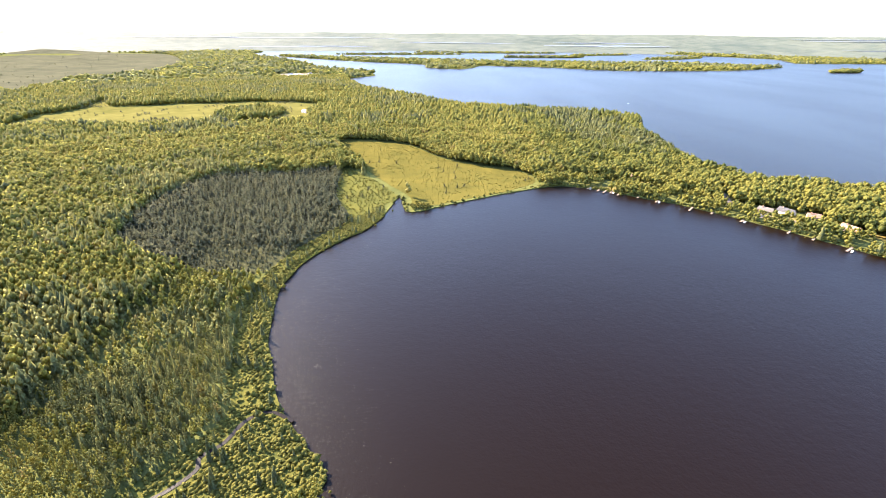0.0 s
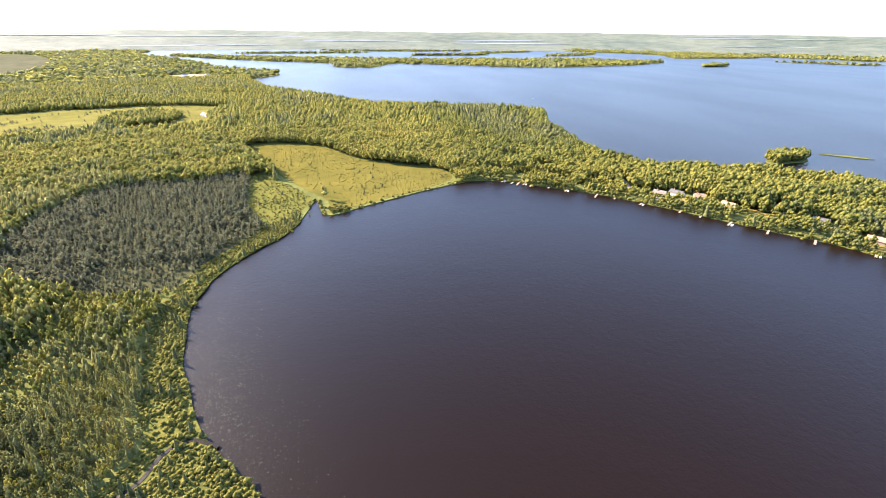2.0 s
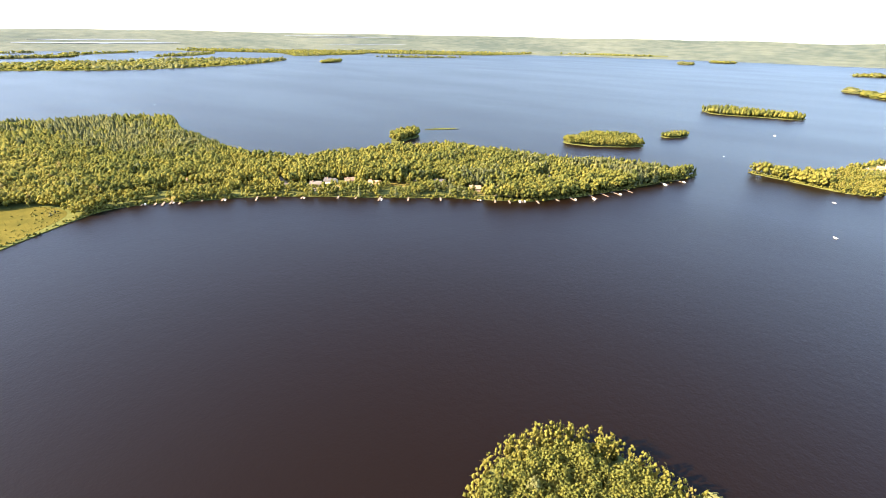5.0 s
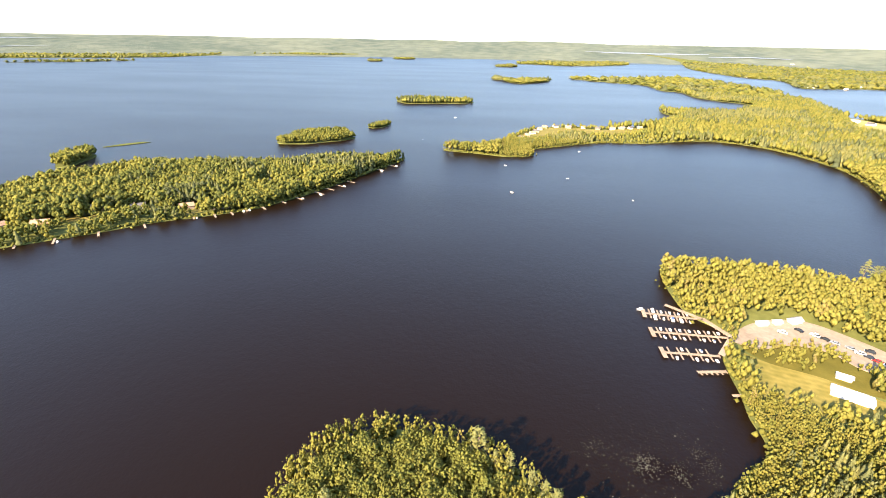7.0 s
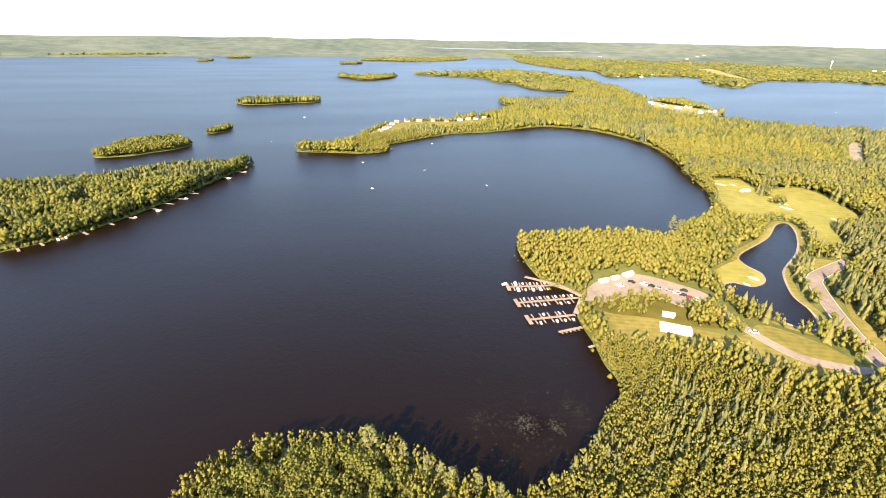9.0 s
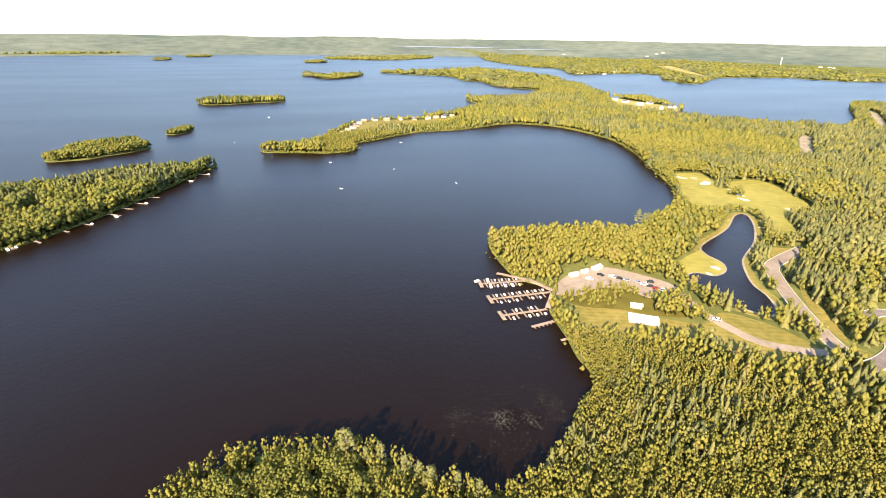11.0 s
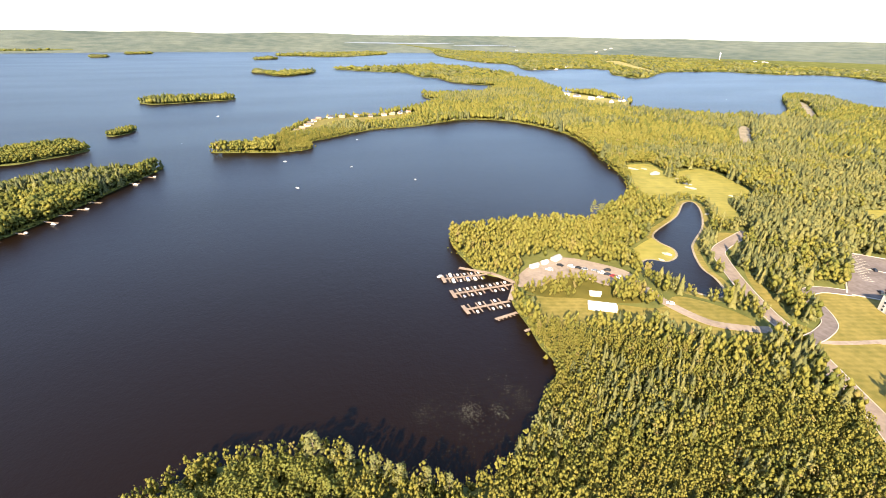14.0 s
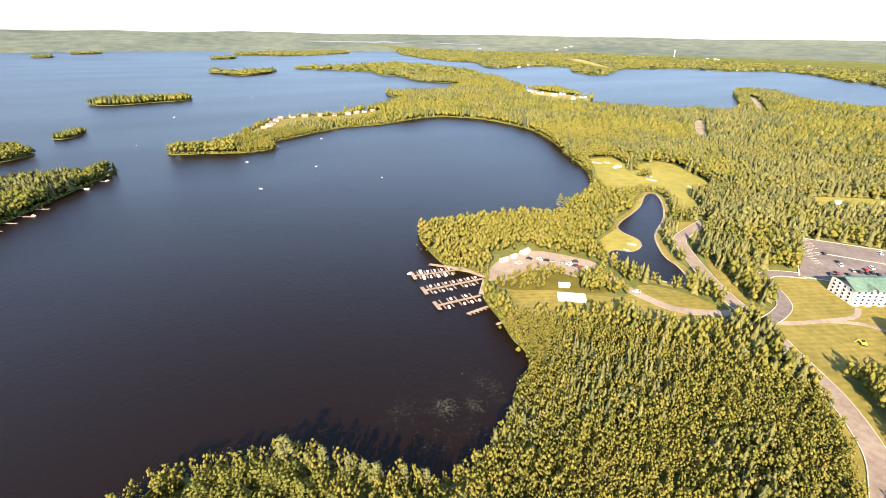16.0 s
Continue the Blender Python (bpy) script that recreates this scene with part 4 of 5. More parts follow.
def make_pontoon(top, canvas):
    """A pontoon boat, 6.4 m long, along x."""
    boat = thing("pontoon_boat", "moored pontoon boat with %s" % top, "boat", "boats at the docks")
    for y in (-0.85, 0.85):
        bm = tube(bmesh.new(), (-3.0, y, 0.15), (2.6, y, 0.15), 0.32)
        bmesh.ops.create_cone(bm, cap_ends=True, segments=8, radius1=0.32, radius2=0.05, depth=0.7, matrix=Matrix.Translation((2.95, y, 0.2)) @ pose(0, 0, 0, 0, 90, 0))
        part("pontoon", bm, ALU, boat)
    part("deck", softened(boxes((-3.1, -1.2, 0.45, 3.1, 1.2, 0.58)), 0.03), SEATS, boat)
    part("railing", boxes((-3.0, -1.2, 0.58, 3.0, -1.13, 1.15), (-3.0, 1.13, 0.58, 3.0, 1.2, 1.15), (2.95, -1.2, 0.58, 3.02, 1.2, 1.15), (-3.02, -1.2, 0.58, -2.95, 1.2, 1.15)), WHITE, boat)
    for x in (-2.3, 1.9):
        part("bench", softened(boxes((x - 0.5, -1.05, 0.58, x + 0.5, -0.4, 1.0)), 0.05), SEATS, boat)
    part("console", softened(boxes((-0.3, 0.3, 0.58, 0.3, 0.95, 1.3)), 0.05), WHITE, boat)
    if canvas:
        bm = boxes((-2.4, -1.15, 2.15, 1.0, 1.15, 2.24))
        cover = part("canopy", softened(bm, 0.04), canvas, boat)
        for x in (-2.3, 0.9):
            for y in (-1.1, 1.1):
                part("canopy_pole", tube(bmesh.new(), (x, y, 0.6), (x, y, 2.16), 0.03, 6), ALU, cover)
    part("outboard_motor", softened(boxes((-3.5, -0.2, 0.0, -3.05, 0.2, 1.05)), 0.06), RUBBER, boat)
    return boat


def make_runabout():
    """An open motor boat, 5.2 m long, along x."""
    boat = thing("motor_boat", "small white open motor boat on the water", "boat", "boats on the lake")
    bm = bmesh.new()
    ring = []
    for x, w, z0 in ((-2.5, 0.95, -0.15), (-0.5, 1.05, -0.2), (1.3, 0.85, -0.1), (2.3, 0.4, 0.1), (2.7, 0.04, 0.3)):
        ring.append([bm.verts.new(p) for p in ((x, -w, 0.7), (x, -w * 0.75, z0 + 0.1), (x, 0, z0), (x, w * 0.75, z0 + 0.1), (x, w, 0.7), (x, w * 0.85, 0.66), (x, 0, 0.35), (x, -w * 0.85, 0.66))])
    for a, b in zip(ring, ring[1:]):
        for i in range(8):
            bm.faces.new((a[i], b[i], b[(i + 1) % 8], a[(i + 1) % 8]))
    bm.faces.new(ring[0])
    bm.faces.new(ring[-1][::-1])
    bmesh.ops.recalc_face_normals(bm, faces=bm.faces)
    part("hull", bm, WHITE, boat)
    part("windscreen", boxes((0.5, -0.8, 0.66, 0.6, 0.8, 1.1)), GLASS, boat)
    for x in (-1.5, -0.3):
        part("bench", softened(boxes((x - 0.25, -0.7, 0.35, x + 0.25, 0.7, 0.75)), 0.04), SEATS, boat)
    part("outboard_motor", softened(boxes((-2.95, -0.18, -0.1, -2.5, 0.18, 1.0)), 0.05), RUBBER, boat)
    return boat


def make_car(word, paint, tall):
    """A parked car, 4.6 m long, along x."""
    car = thing("car", "%s parked on the asphalt" % word, "car", "parked cars")
    bm = bmesh.new()
    prof = [(-2.25, 0.35), (-2.3, 0.8), (-2.1, 0.98), (1.0, 1.0), (2.1, 0.82), (2.28, 0.6), (2.25, 0.35)]
    for y in (-0.9, 0.9):
        vs = [bm.verts.new((x, y, z)) for x, z in prof]
        bm.faces.new(vs if y < 0 else vs[::-1])
    v = list(bm.verts)
    n = len(prof)
    for i in range(n):
        j = (i + 1) % n
        bm.faces.new((v[j], v[i], v[n + i], v[n + j]))
    bmesh.ops.recalc_face_normals(bm, faces=bm.faces)
    part("body", softened(bm, 0.05), paint, car)
    bm = bmesh.new()
    vs = box(bm, -1.9 if tall else -1.5, -0.8, 0.98, 0.95, 0.8, 1.62 if tall else 1.42)
    for q in vs:
        if q.co.z > 1.2:
            q.co.x *= 0.72
            q.co.y *= 0.86
    cabin = part("cabin_windows", bm, GLASS, car)
    part("roof", softened(boxes((-1.25 if tall else -1.0, -0.68, 1.615 if tall else 1.415, 0.62, 0.68, 1.68 if tall else 1.48)), 0.03), paint, car)
    for x in (-1.4, 1.4):
        for y in (-0.86, 0.86):
            tyre = part("wheel", tube(bmesh.new(), (x, y - 0.1, 0.33), (x, y + 0.1, 0.33), 0.33, 12), RUBBER, car)
    for y in (-0.6, 0.6):
        part("headlight", boxes((2.2, y - 0.2, 0.6, 2.3, y + 0.2, 0.75)), WHITE, car)
    return car


def put(model, x, y, z, turn, size=1.0):
    """Stands a model there: itself the first time, a copy after that."""
    m = pose(x, y, z, 0, 0, turn) @ Matrix.Diagonal((size, size, size, 1))
    if model.get("stands"):
        return copy_thing(model, m)
    model["stands"] = 1
    model.matrix_basis = m
    return model


pontoons = [make_pontoon("a white canopy", WHITE), make_pontoon("a dark blue canopy", BLUE), make_pontoon("a tan canopy", SEATS), make_pontoon("open deck", None)]
runabout = make_runabout()
cars = [make_car("white estate car", WHITE, True), make_car("black car", plain("black_paint", (0.015, 0.015, 0.017), 0.2), False), make_car("grey car", plain("grey_paint", (0.25, 0.26, 0.27), 0.25, 0.4), False),
        make_car("dark red car", plain("red_paint", (0.22, 0.02, 0.02), 0.25), False), make_car("black tall car", plain("dark_paint", (0.02, 0.022, 0.028), 0.2), True)]


def dock(name, a, b, width, label, group, fingers=(), head=0.0, z=0.75):
    """A timber dock on posts from a to b, with side fingers at given distances: (distance, length)."""
    a, b = Vector((*a, 0)), Vector((*b, 0))
    L = (b - a).length
    root = thing(name, label, "dock", group)
    root.matrix_basis = pose(a.x, a.y, 0, 0, 0, math.degrees(math.atan2(b.y - a.y, b.x - a.x)))
    n = max(3, int(L / 2.4))
    for i in range(n):
        part("deck_panel", boxes((L * i / n + 0.02, -width / 2, z - 0.12, L * (i + 1) / n - 0.02, width / 2, z)), TIMBER, root)
    for i in range(0, n + 1, 2):
        for y in (-width / 2 + 0.1, width / 2 - 0.1):
            part("post", tube(bmesh.new(), (min(L * i / n + 0.1, L - 0.1), y, -1.0), (min(L * i / n + 0.1, L - 0.1), y, z + 0.35), 0.09, 6), TIMBER, root)
    for d, length in fingers:
        s = 1 if length > 0 else -1
        part("finger", boxes((d - 0.4, s * width / 2 if s > 0 else length, z - 0.14, d + 0.4, length if s > 0 else s * width / 2, z - 0.02)), TIMBER, root)
    if head:
        part("dock_head", boxes((L, -head / 2, z - 0.14, L + 2.2, head / 2, z - 0.01)), TIMBER, root)
    return root


# marina: four docks off one walkway
dock("marina_walkway", (268, -133), (250, -142), 3.0, "wide timber walkway along the marina shore", "marina docks")
dock("marina_walkway", (250, -141), (234, -129), 3.0, "wide timber walkway along the marina shore", "marina docks")
dock("marina_dock", (267, -133), (281, -117), 2.6, "broad timber dock beside the boat ramp", "marina docks")
for a, b, slips, gap in (((267, -130), (270, -103), 5, 4.6), ((250, -141), (251, -102), 7, 4.9), ((233, -128), (233, -102), 5, 4.7)):
    L = math.dist(a, b)
    turn = math.degrees(math.atan2(b[1] - a[1], b[0] - a[0]))
    at = [L - 2.2 - gap * k for k in range(slips)]
    dock("marina_dock", a, b, 1.7, "long timber marina dock with boat slips", "marina docks", [(d, s * 5.0) for d in at for s in (1, -1)], 9.0)
    for d in at[:slips]:
        for s in (1, -1):
            if rng.random() < 0.8:
                ux, uy = math.cos(radians(turn)), math.sin(radians(turn))
                off = s * (1.1 + 2.7)
                put(pontoons[rng.integers(0, 4)], a[0] + ux * (d - 2.2) - uy * off, a[1] + uy * (d - 2.2) + ux * off, 0.12, turn + s * 90 + rng.uniform(-3, 3) + (180 if rng.random() < 0.4 else 0), 0.62)
put(pontoons[0], 274, -101, 0.12, 85, 0.9)
dock("short_dock", (221, -126), (219, -112), 1.8, "short timber dock with low white slips", "marina docks", [(d, s * 2.2) for d in (3, 5.5, 8, 10.5, 13) for s in (1,)])
dock("swim_dock", (205, -127), (204, -121), 1.6, "small timber dock by the reeds", "marina docks")

# cottage docks along the peninsula
shore_spots = [(168, 450), (177, 444), (182, 440), (187, 437), (193, 432), (208, 422), (222, 411), (244, 391), (258, 381), (275, 363), (296, 337), (308, 325), (321, 306), (336, 284), (357, 262),
               (379, 234), (387, 220), (396, 211), (404, 201), (412, 190), (428, 178), (441, 169), (460, 156), (473, 149), (486, 143), (501, 135), (555, 117), (576, 107)]
for k, (x, y) in enumerate(shore_spots):
    n, p = shore_spots[min(k + 1, 27)], shore_spots[max(k - 1, 0)]
    dx, dy = n[0] - p[0], n[1] - p[1]
    q = math.hypot(dx, dy)
    ox, oy = dy / q, -dx / q
    L = 7 + 4 * ((k * 7) % 5) / 4
    dock("cottage_dock", (x - ox * 3, y - oy * 3), (x + ox * L, y + oy * L), 1.6, "narrow timber cottage dock on posts", "cottage docks")
    turn = math.degrees(math.atan2(oy, ox))
    if k % 3 == 0:
        put(pontoons[(0, 0, 3, 2, 0, 1)[k % 6]], x + ox * (L - 3) - oy * 2.4, y + oy * (L - 3) + ox * 2.4, 0.12, turn + 180 * (k % 2), 0.85)
    if k > 14 and k % 4 == 2:
        put(pontoons[0], x + ox * (L - 2) + oy * 2.5, y + oy * (L - 2) - ox * 2.5, 0.12, turn)
for x, y, turn in ((491, -35, 40), (553, -99, 120), (483, -152, 10), (601, -31, 75), (744, 91, 15), (697, -135, 60), (1193, -86, 20), (897, -1079, 80), (969, 1464, 160), (425, 1064, 170)):
    put(runabout, x, y, 0.05, turn, 0.8)
put(pontoons[0], 961, 57, 0.12, 100)


def wall_window(parent, x, y, z, w, h, turn):
    """A window in its frame, set on a wall."""
    m = pose(x, y, z, 0, 0, turn)
    fr = part("window", boxes((-w / 2, -0.06, -h / 2, w / 2, 0.06, h / 2)), WHITE, parent)
    fr.matrix_basis = m
    pane = part("pane", boxes((-w / 2 + 0.08, -0.09, -h / 2 + 0.08, w / 2 - 0.08, -0.062, h / 2 - 0.08)), GLASS, fr)
    return fr


def gable_roof(L, W, z, rise, over=0.5, thick=0.2):
    """A ridged roof along x with eaves."""
    bm = bmesh.new()
    a, b = L / 2 + over, W / 2 + over
    drop = rise * over / (W / 2)
    vs = []
    for x in (-a, a):
        vs.append([bm.verts.new(p) for p in ((x, -b, z - drop), (x, 0, z + rise), (x, b, z - drop), (x, b, z - drop + thick), (x, 0, z + rise + thick), (x, -b, z - drop + thick))])
    for i in range(6):
        j = (i + 1) % 6
        bm.faces.new((vs[0][i], vs[0][j], vs[1][j], vs[1][i]))
    for e in vs:
        bm.faces.new((e[0], e[1], e[4], e[5]))
        bm.faces.new((e[1], e[2], e[3], e[4]))
    bmesh.ops.recalc_face_normals(bm, faces=bm.faces)
    return bm


def cottage(x, y, turn, L=11.0, W=8.0, walls=None, roof=None, word="dark roofed cottage among trees", group="cottages", z=0.6, H=3.0):
    walls, roof = walls or CREAM, roof or DARKROOF
    root = thing("cottage", word, "house", group)
    root.matrix_basis = pose(x, y, z, 0, 0, turn)
    bm = boxes((-L / 2, -W / 2, -0.4, L / 2, W / 2, H))
    for s in (-1, 1):
        tri = [bm.verts.new(p) for p in ((s * L / 2, -W / 2, H), (s * L / 2, W / 2, H), (s * L / 2, 0, H + W * 0.3))]
        bm.faces.new(tri)
    bmesh.ops.recalc_face_normals(bm, faces=bm.faces)
    part("wall", bm, walls, root)
    part("roof", gable_roof(L, W, H, W * 0.3), roof, root)
    for wx in (-L * 0.3, L * 0.3):
        wall_window(root, wx, -W / 2 - 0.03, H * 0.53, min(1.4, L * 0.25), H * 0.4, 0)
    part("door", boxes((-0.5, -W / 2 - 0.06, -0.1, 0.5, -W / 2 + 0.02, min(2.05, H - 0.1))), TIMBER, root)
    if H > 2.5:
        part("chimney", boxes((L * 0.2, 0.6, 3.4, L * 0.2 + 0.7, 1.3, 3.0 + W * 0.3 + 1.1)), REDROOF, root)
    return root


for k, (x, y) in enumerate(HOUSES):
    cottage(x, y, 130 + (k * 37) % 50 - 25, 9 + k % 4, 7 + k % 2, (CREAM, TIMBER, TIMBER)[k % 3], (DARKROOF, WORNROOF, REDROOF)[(k * 2) % 3],
            ("dark roofed cottage among trees", "worn brown roofed cottage among trees", "reddish-brown roofed cottage among trees")[(k * 2) % 3])
for k, (x, y) in enumerate([(772, -59), (796, -70), (818, -80), (835, -87), (857, -95), (877, -105), (886, -125), (884, -146), (887, -173), (880, -196), (886, -222), (893, -239), (899, -256), (903, -273)]):
    cottage(x, y, 60 + (k * 29) % 60, 7 + k % 4, 5.5, TIMBER if k % 2 else CREAM, REDROOF if k % 3 else DARKROOF, "small brown-roofed house on bare sandy ground", "houses on the sandy point")
for k, (x, y) in enumerate([(1039, -747), (990, -752), (1003, -788), (925, -758), (935, -795), (1071, -739)]):
    cottage(x, y, 20 + 40 * k, 14, 9, WHITE, GREYROOF if k % 2 else DARKROOF, "white house on the yellow field", "houses on the field")
for k, (x, y) in enumerate([(-280, 1187), (-265, 1197), (-242, 1182), (-460, 1632), (-480, 1682), (-435, 1682), (-510, 1712), (-450, 1742), (-230, 897), (-242, 907)]):
    cottage(x, y, 35 * k, 16, 9, WHITE, GREYROOF, "pale roofed house in a sandy clearing", "houses in the clearing")
far_spots = [(3238, -2562), (3264, -2636), (2198, -2917), (2150, -2880), (2244, -2907), (1538, -2735), (1482, -2712), (1711, -2598), (3179, -2437), (3492, -1937), (1474, -2100), (1385, -2260),
             (1150, -2160), (985, -2020), (2303, -1240), (1920, -1150), (1995, -1370), (1880, -1240), (2420, -1160)]
for k, (x, y) in enumerate(far_spots):
    z = 0.6 + (float(skyline(math.hypot(x - 16, y + 5), [math.atan2(y + 5, x - 16)])[0]) if math.hypot(x - 16, y + 5) > 3800 else 0)
    cottage(x, y, 50 * k, 17 + 3 * (k % 4), 10, CREAM, GREYROOF, "large pale building on the far shore", "far buildings", z=z)
tower = thing("water_tower", "pale slender tower above the far woods", "tower")
tower.matrix_basis = pose(2480, -2880, 0.6)
part("shaft", tube(bmesh.new(), (0, 0, 0), (0, 0, 38), 1.8, 12), WHITE, tower)
part("tank", softened(tube(bmesh.new(), (0, 0, 36), (0, 0, 44), 4.5, 14), 1.0), WHITE, tower)

# marina sheds and vehicles
for x, y, L, W, turn in ((265, -163, 5.5, 3.0, 100), (270, -183, 6.5, 4.2, 112), (267, -172, 3.5, 2.6, 100), (222, -178, 6.0, 2.6, 60)):
    cottage(x, y, turn, L, W, CREAM, GREYROOF if L > 5 else WHITE, "pale marina shed with a low roof", "marina sheds", H=2.1)
shed = thing("long_white_shed", "long low white canvas shed on grass", "shed")
shed.matrix_basis = pose(209, -173, 0.7, 0, 0, 58.4)
part("wall", boxes((-7.5, -3.4, -0.3, 7.5, 3.4, 1.7)), WHITE, shed)
part("roof", gable_roof(15, 6.8, 1.7, 0.7, 0.2), WHITE, shed)
part("door", boxes((-1.2, -3.47, -0.1, 1.2, -3.38, 1.5)), GREYROOF, shed)
for k, (x, y) in enumerate([(257, -186), (254, -189), (251, -192), (243, -199), (240, -201), (237, -203), (234, -205), (258, -170), (261, -180), (247, -197), (199, -212), (245, -205)]):
    put(cars[(0, 1, 2, 0, 4, 3, 0)[k % 7]], x, y, 0.98, 35 + 8 * (k % 4))
for k, (x, y) in enumerate([(174, -365), (171, -362), (163, -360), (160, -362), (157, -364), (160, -369), (156, -368), (153, -369), (160, -376), (151, -384), (166, -341), (163, -343), (165, -347), (159, -346),
                            (161, -351), (170, -408), (165, -411), (186, -371), (155, -352), (150, -375), (146, -372), (148, -380), (152, -360), (146, -362), (140, -377), (143, -384)]):
    put(cars[(1, 0, 2, 4, 1, 3, 1)[k % 7]], x, y, 0.98, -37 + rng.uniform(-4, 4))

# stall lines of the parking lot
ux, uy = math.cos(radians(-36)), math.sin(radians(-36))
for row, (ox, oy, count) in enumerate(((186, -364, 11), (178, -352, 10), (194, -376, 12))):
    for k in range(count):
        x, y = ox + ux * 2.8 * k, oy + uy * 2.8 * k
        ln = part("stall_line", boxes((-0.12, -2.6, 0.0, 0.12, 2.6, 0.012)), LINE, parking)
        ln.matrix_basis = pose(x, y, 0.972, 0, 0, -36)
for a, b in (((190, -369), (150, -400)), ((211, -386), (150, -436)), ((171, -323), (158, -335)), ((213, -385), (173, -322))):
    tagged(ribbon("lot_kerb", np.array([a, ((a[0] + b[0]) / 2, (a[1] + b[1]) / 2), b], float), 0.9, 1.12, CONCRETE, 0.3), "pale concrete kerb round the parking lot", "kerb", kind="structure")

# lodge: four storeys under a green roof
lodge = thing("lodge", "cream four-storey lodge with a green roof", "building")
ang = math.degrees(math.atan2(-23, -11))
lodge.matrix_basis = pose(140, -312, 0.6, 0, 0, ang)
LL, LW, LH = 46.0, 17.5, 9.2
part("wall", boxes((0, 0.0, -0.4, LL, LW, LH)), CREAM, lodge)
rf = gable_roof(LL, LW, LH, 3.6, 0.8, 0.3)
rf.transform(Matrix.Translation((LL / 2, LW / 2, 0)))
part("roof", rf, GREENROOF, lodge)
for x in (9.0, 25.0, 40.0):
    bm = gable_roof(6, 5, LH + 0.2, 2.2, 0.3, 0.25)
    bm.transform(pose(x, 1.5, 0, 0, 0, 90))
    dormer = part("dormer", bm, GREENROOF, lodge)
    part("dormer_wall", boxes((x - 2.3, -0.25, LH - 0.3, x + 2.3, 3.0, LH + 0.4)), CREAM, dormer)
for floor in range(4):
    z = 0.2 + floor * 2.25
    for k in range(13):
        x = 2.2 + k * 3.4
        if x > LL - 1:
            continue
        w = wall_window(lodge, x, -0.05, z + 1.1, 1.7, 1.6, 0)
        if k % 2 == 0:
            bal = part("balcony", boxes((x - 1.5, -1.4, z - 0.05, x + 1.5, -0.02, z + 0.1)), WHITE, lodge)
            part("balcony_rail", boxes((x - 1.5, -1.4, z + 0.1, x + 1.5, -1.34, z + 1.05)), WHITE, bal)
    for y in (3.0, 7.0, 11.0, 14.5):
        wall_window(lodge, -0.05, y, z + 1.1, 1.5, 1.4, -90)
annex = thing("lodge_annex", "dark roofed low wing beside the lodge", "building")
annex.matrix_basis = pose(103, -303, 0.6, 0, 0, ang - 30)
part("wall", boxes((-11, -8, -0.4, 11, 8, 7.0)), CREAM, annex)
part("roof", gable_roof(22, 16, 7.0, 3.6, 0.7, 0.3), DARKROOF, annex)
for k in range(6):
    wall_window(annex, -9 + 3.6 * k, -8.05, 2.0, 1.6, 1.8, 0)
    wall_window(annex, -9 + 3.6 * k, -8.05, 5.0, 1.6, 1.6, 0)
digger = thing("excavator", "small yellow excavator on the lawn", "machine")
digger.matrix_basis = pose(116, -275, 0.78, 0, 0, 40)
for y in (-0.8, 0.8):
    part("track", softened(boxes((-1.4, y - 0.25, 0, 1.4, y + 0.25, 0.6)), 0.15), RUBBER, digger)
part("body", softened(boxes((-1.3, -0.9, 0.65, 0.8, 0.9, 1.5)), 0.08), YELLOW, digger)
part("cab", softened(boxes((-0.2, -0.85, 1.5, 0.8, 0.1, 2.5)), 0.06), GLASS, digger)
part("boom", tube(tube(bmesh.new(), (0.7, 0.4, 1.2), (2.6, 0.4, 2.9), 0.16), (2.6, 0.4, 2.9), (3.6, 0.4, 0.9), 0.13), YELLOW, digger)

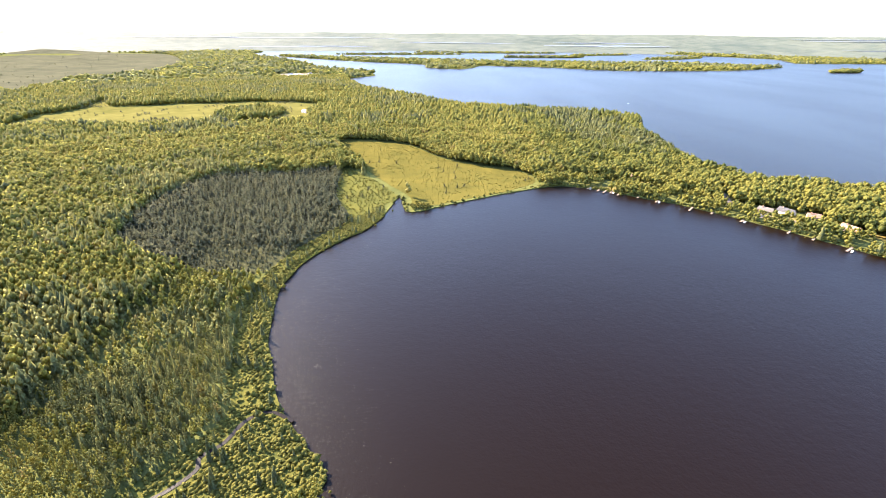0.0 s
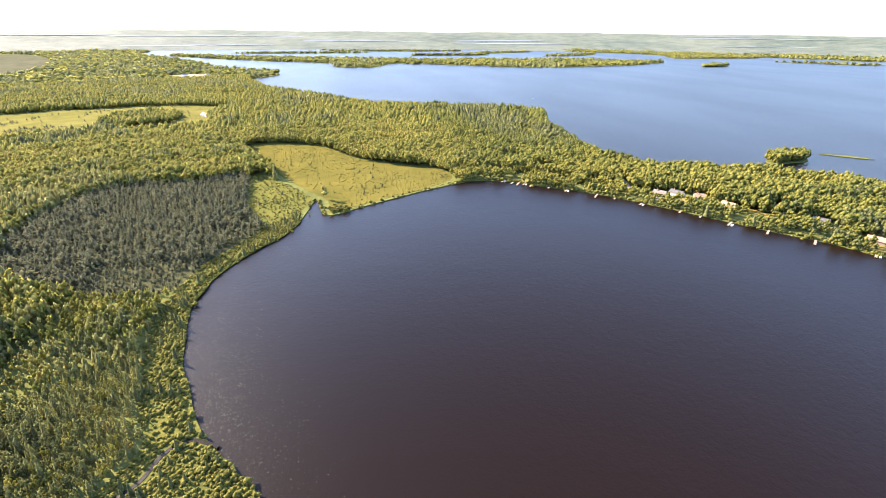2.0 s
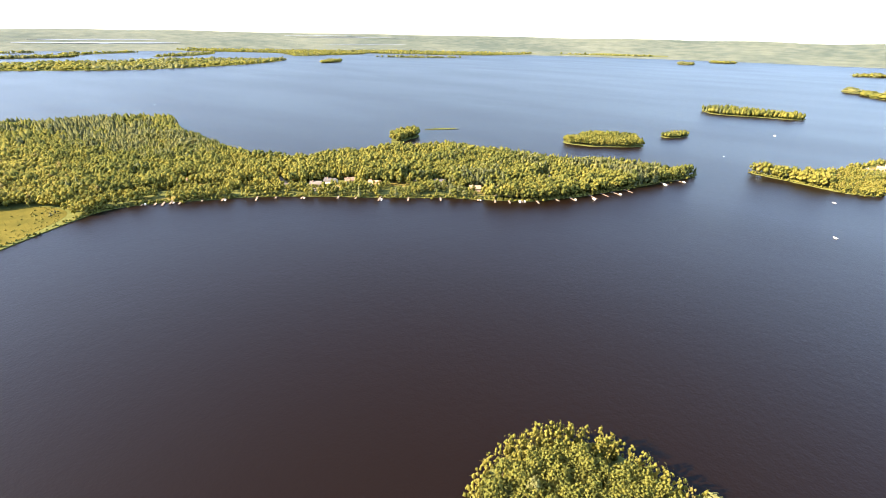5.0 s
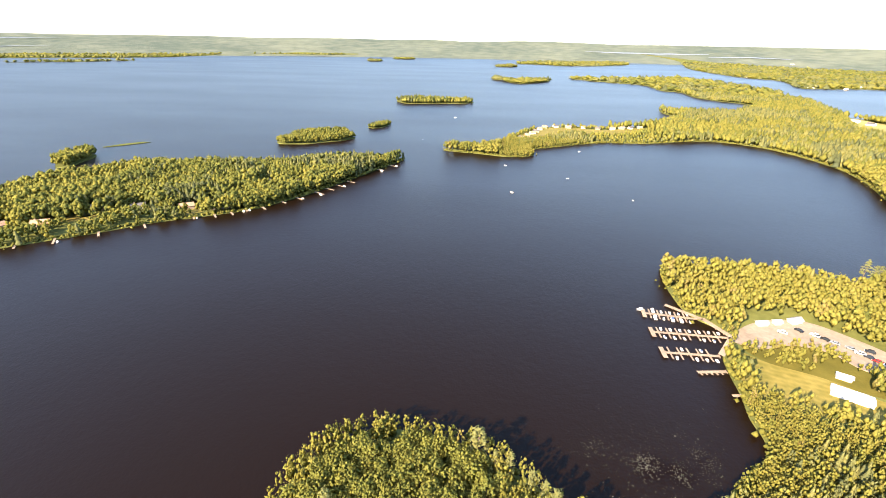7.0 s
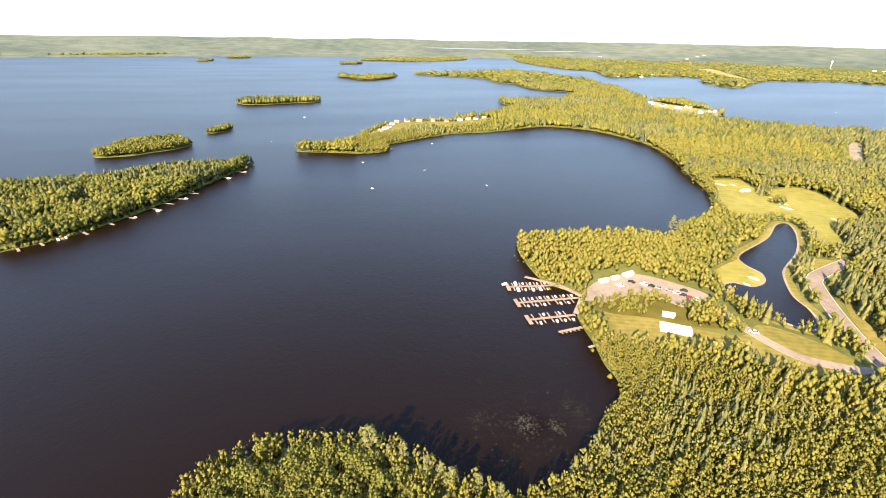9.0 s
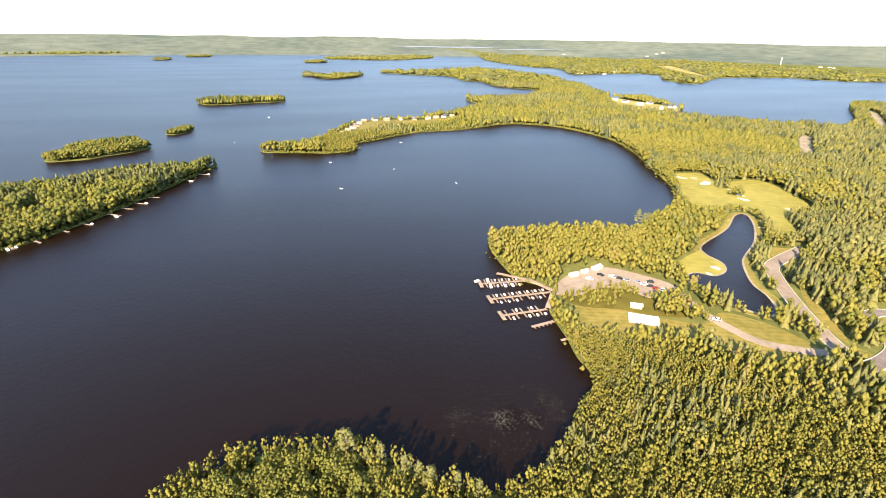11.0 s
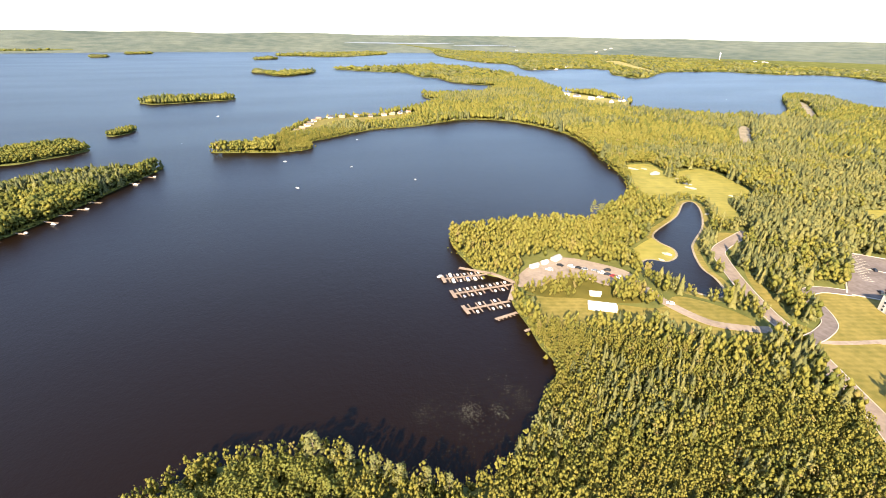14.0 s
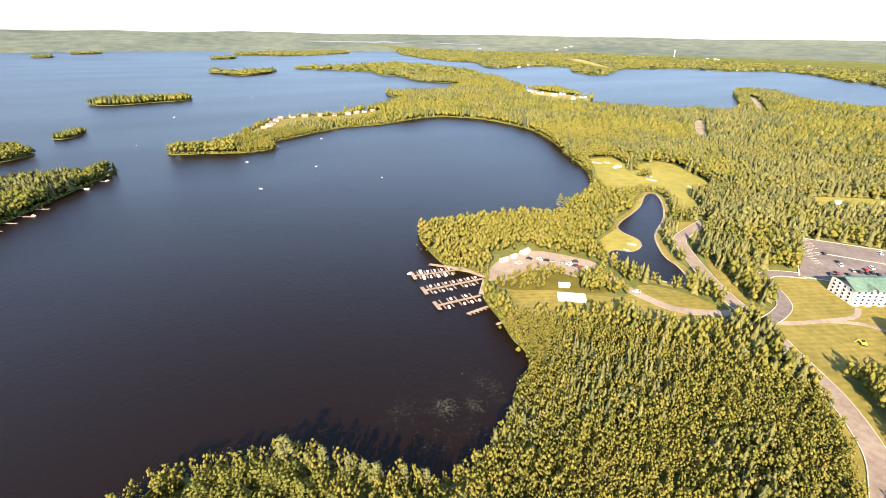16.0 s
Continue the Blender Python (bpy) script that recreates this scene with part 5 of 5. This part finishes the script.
# golf bunkers
for x, y, a, b, t in ((446, -399, 11, 4, 30), (421, -410, 13, 6, -60), (380, -412, 8, 4, 0), (392, -420, 9, 4, 50), (366, -404, 8, 4, 20), (330, -424, 10, 3.5, 40), (252, -262, 4.5, 3, 30), (246, -251, 3, 2, 0),
                      (303, -358, 5, 3, 70), (247, -506, 12, 4, -70), (227, -541, 9, 4, -60), (440, -412, 6, 3, 0)):
    o = curve_through(blob(x, y, a * 0.75, b * 0.75, t), steps=3)
    tagged(sheet("sand_bunker", o, 0.78, BUNKER, 0.2), "pale sand bunker in the mown grass", "bunker", kind="structure")

# lily pads in the shallows
px, py = [], []
for cx, cy, sx, sy, count in ((-62, 187, 7, 42, 1700), (-44, 152, 8, 26, 1100), (-18, 142, 8, 14, 140), (-30, 120, 7, 14, 260), (-38, 310, 5, 12, 120), (-25, 370, 3, 8, 60), (-44, 197, 10, 26, 300), (40, 390, 22, 5, 70),
                               (163, -72, 3, 3, 330), (160, -84, 3, 2, 160), (168, -55, 4, 5, 120), (166, -95, 5, 3, 180), (180, -80, 8, 12, 150), (150, -70, 7, 12, 150), (-10, 102, 8, 16, 160)):
    px.append(rng.normal(cx, sx, count))
    py.append(rng.normal(cy, sy, count))
px, py = np.concatenate(px), np.concatenate(py)
k = ~inside(px, py, OUT["ground_north"]) & ~inside(px, py, OUT["ground_south"])
px, py = px[k], py[k]
a = np.arange(6) * math.pi / 3
size = rng.uniform(0.06, 0.15, len(px)) * rng.choice([1, 1, 1, 1, 1, 2.0], len(px))
V = np.stack([px[:, None] + np.cos(a) * size[:, None] * rng.uniform(0.7, 1.2, (len(px), 6)), py[:, None] + np.sin(a) * size[:, None], np.full((len(px), 6), 0.03)], 2)
F = (np.array([(0, 1, 2), (0, 2, 3), (0, 3, 4), (0, 4, 5)])[None] + (np.arange(len(px)) * 6)[:, None, None]).reshape(-1, 3)
tagged(mesh_from("lily_pads", V.reshape(-1, 3), F, PADS), "patches of floating lily pads in the shallows", "plants", kind="stuff")
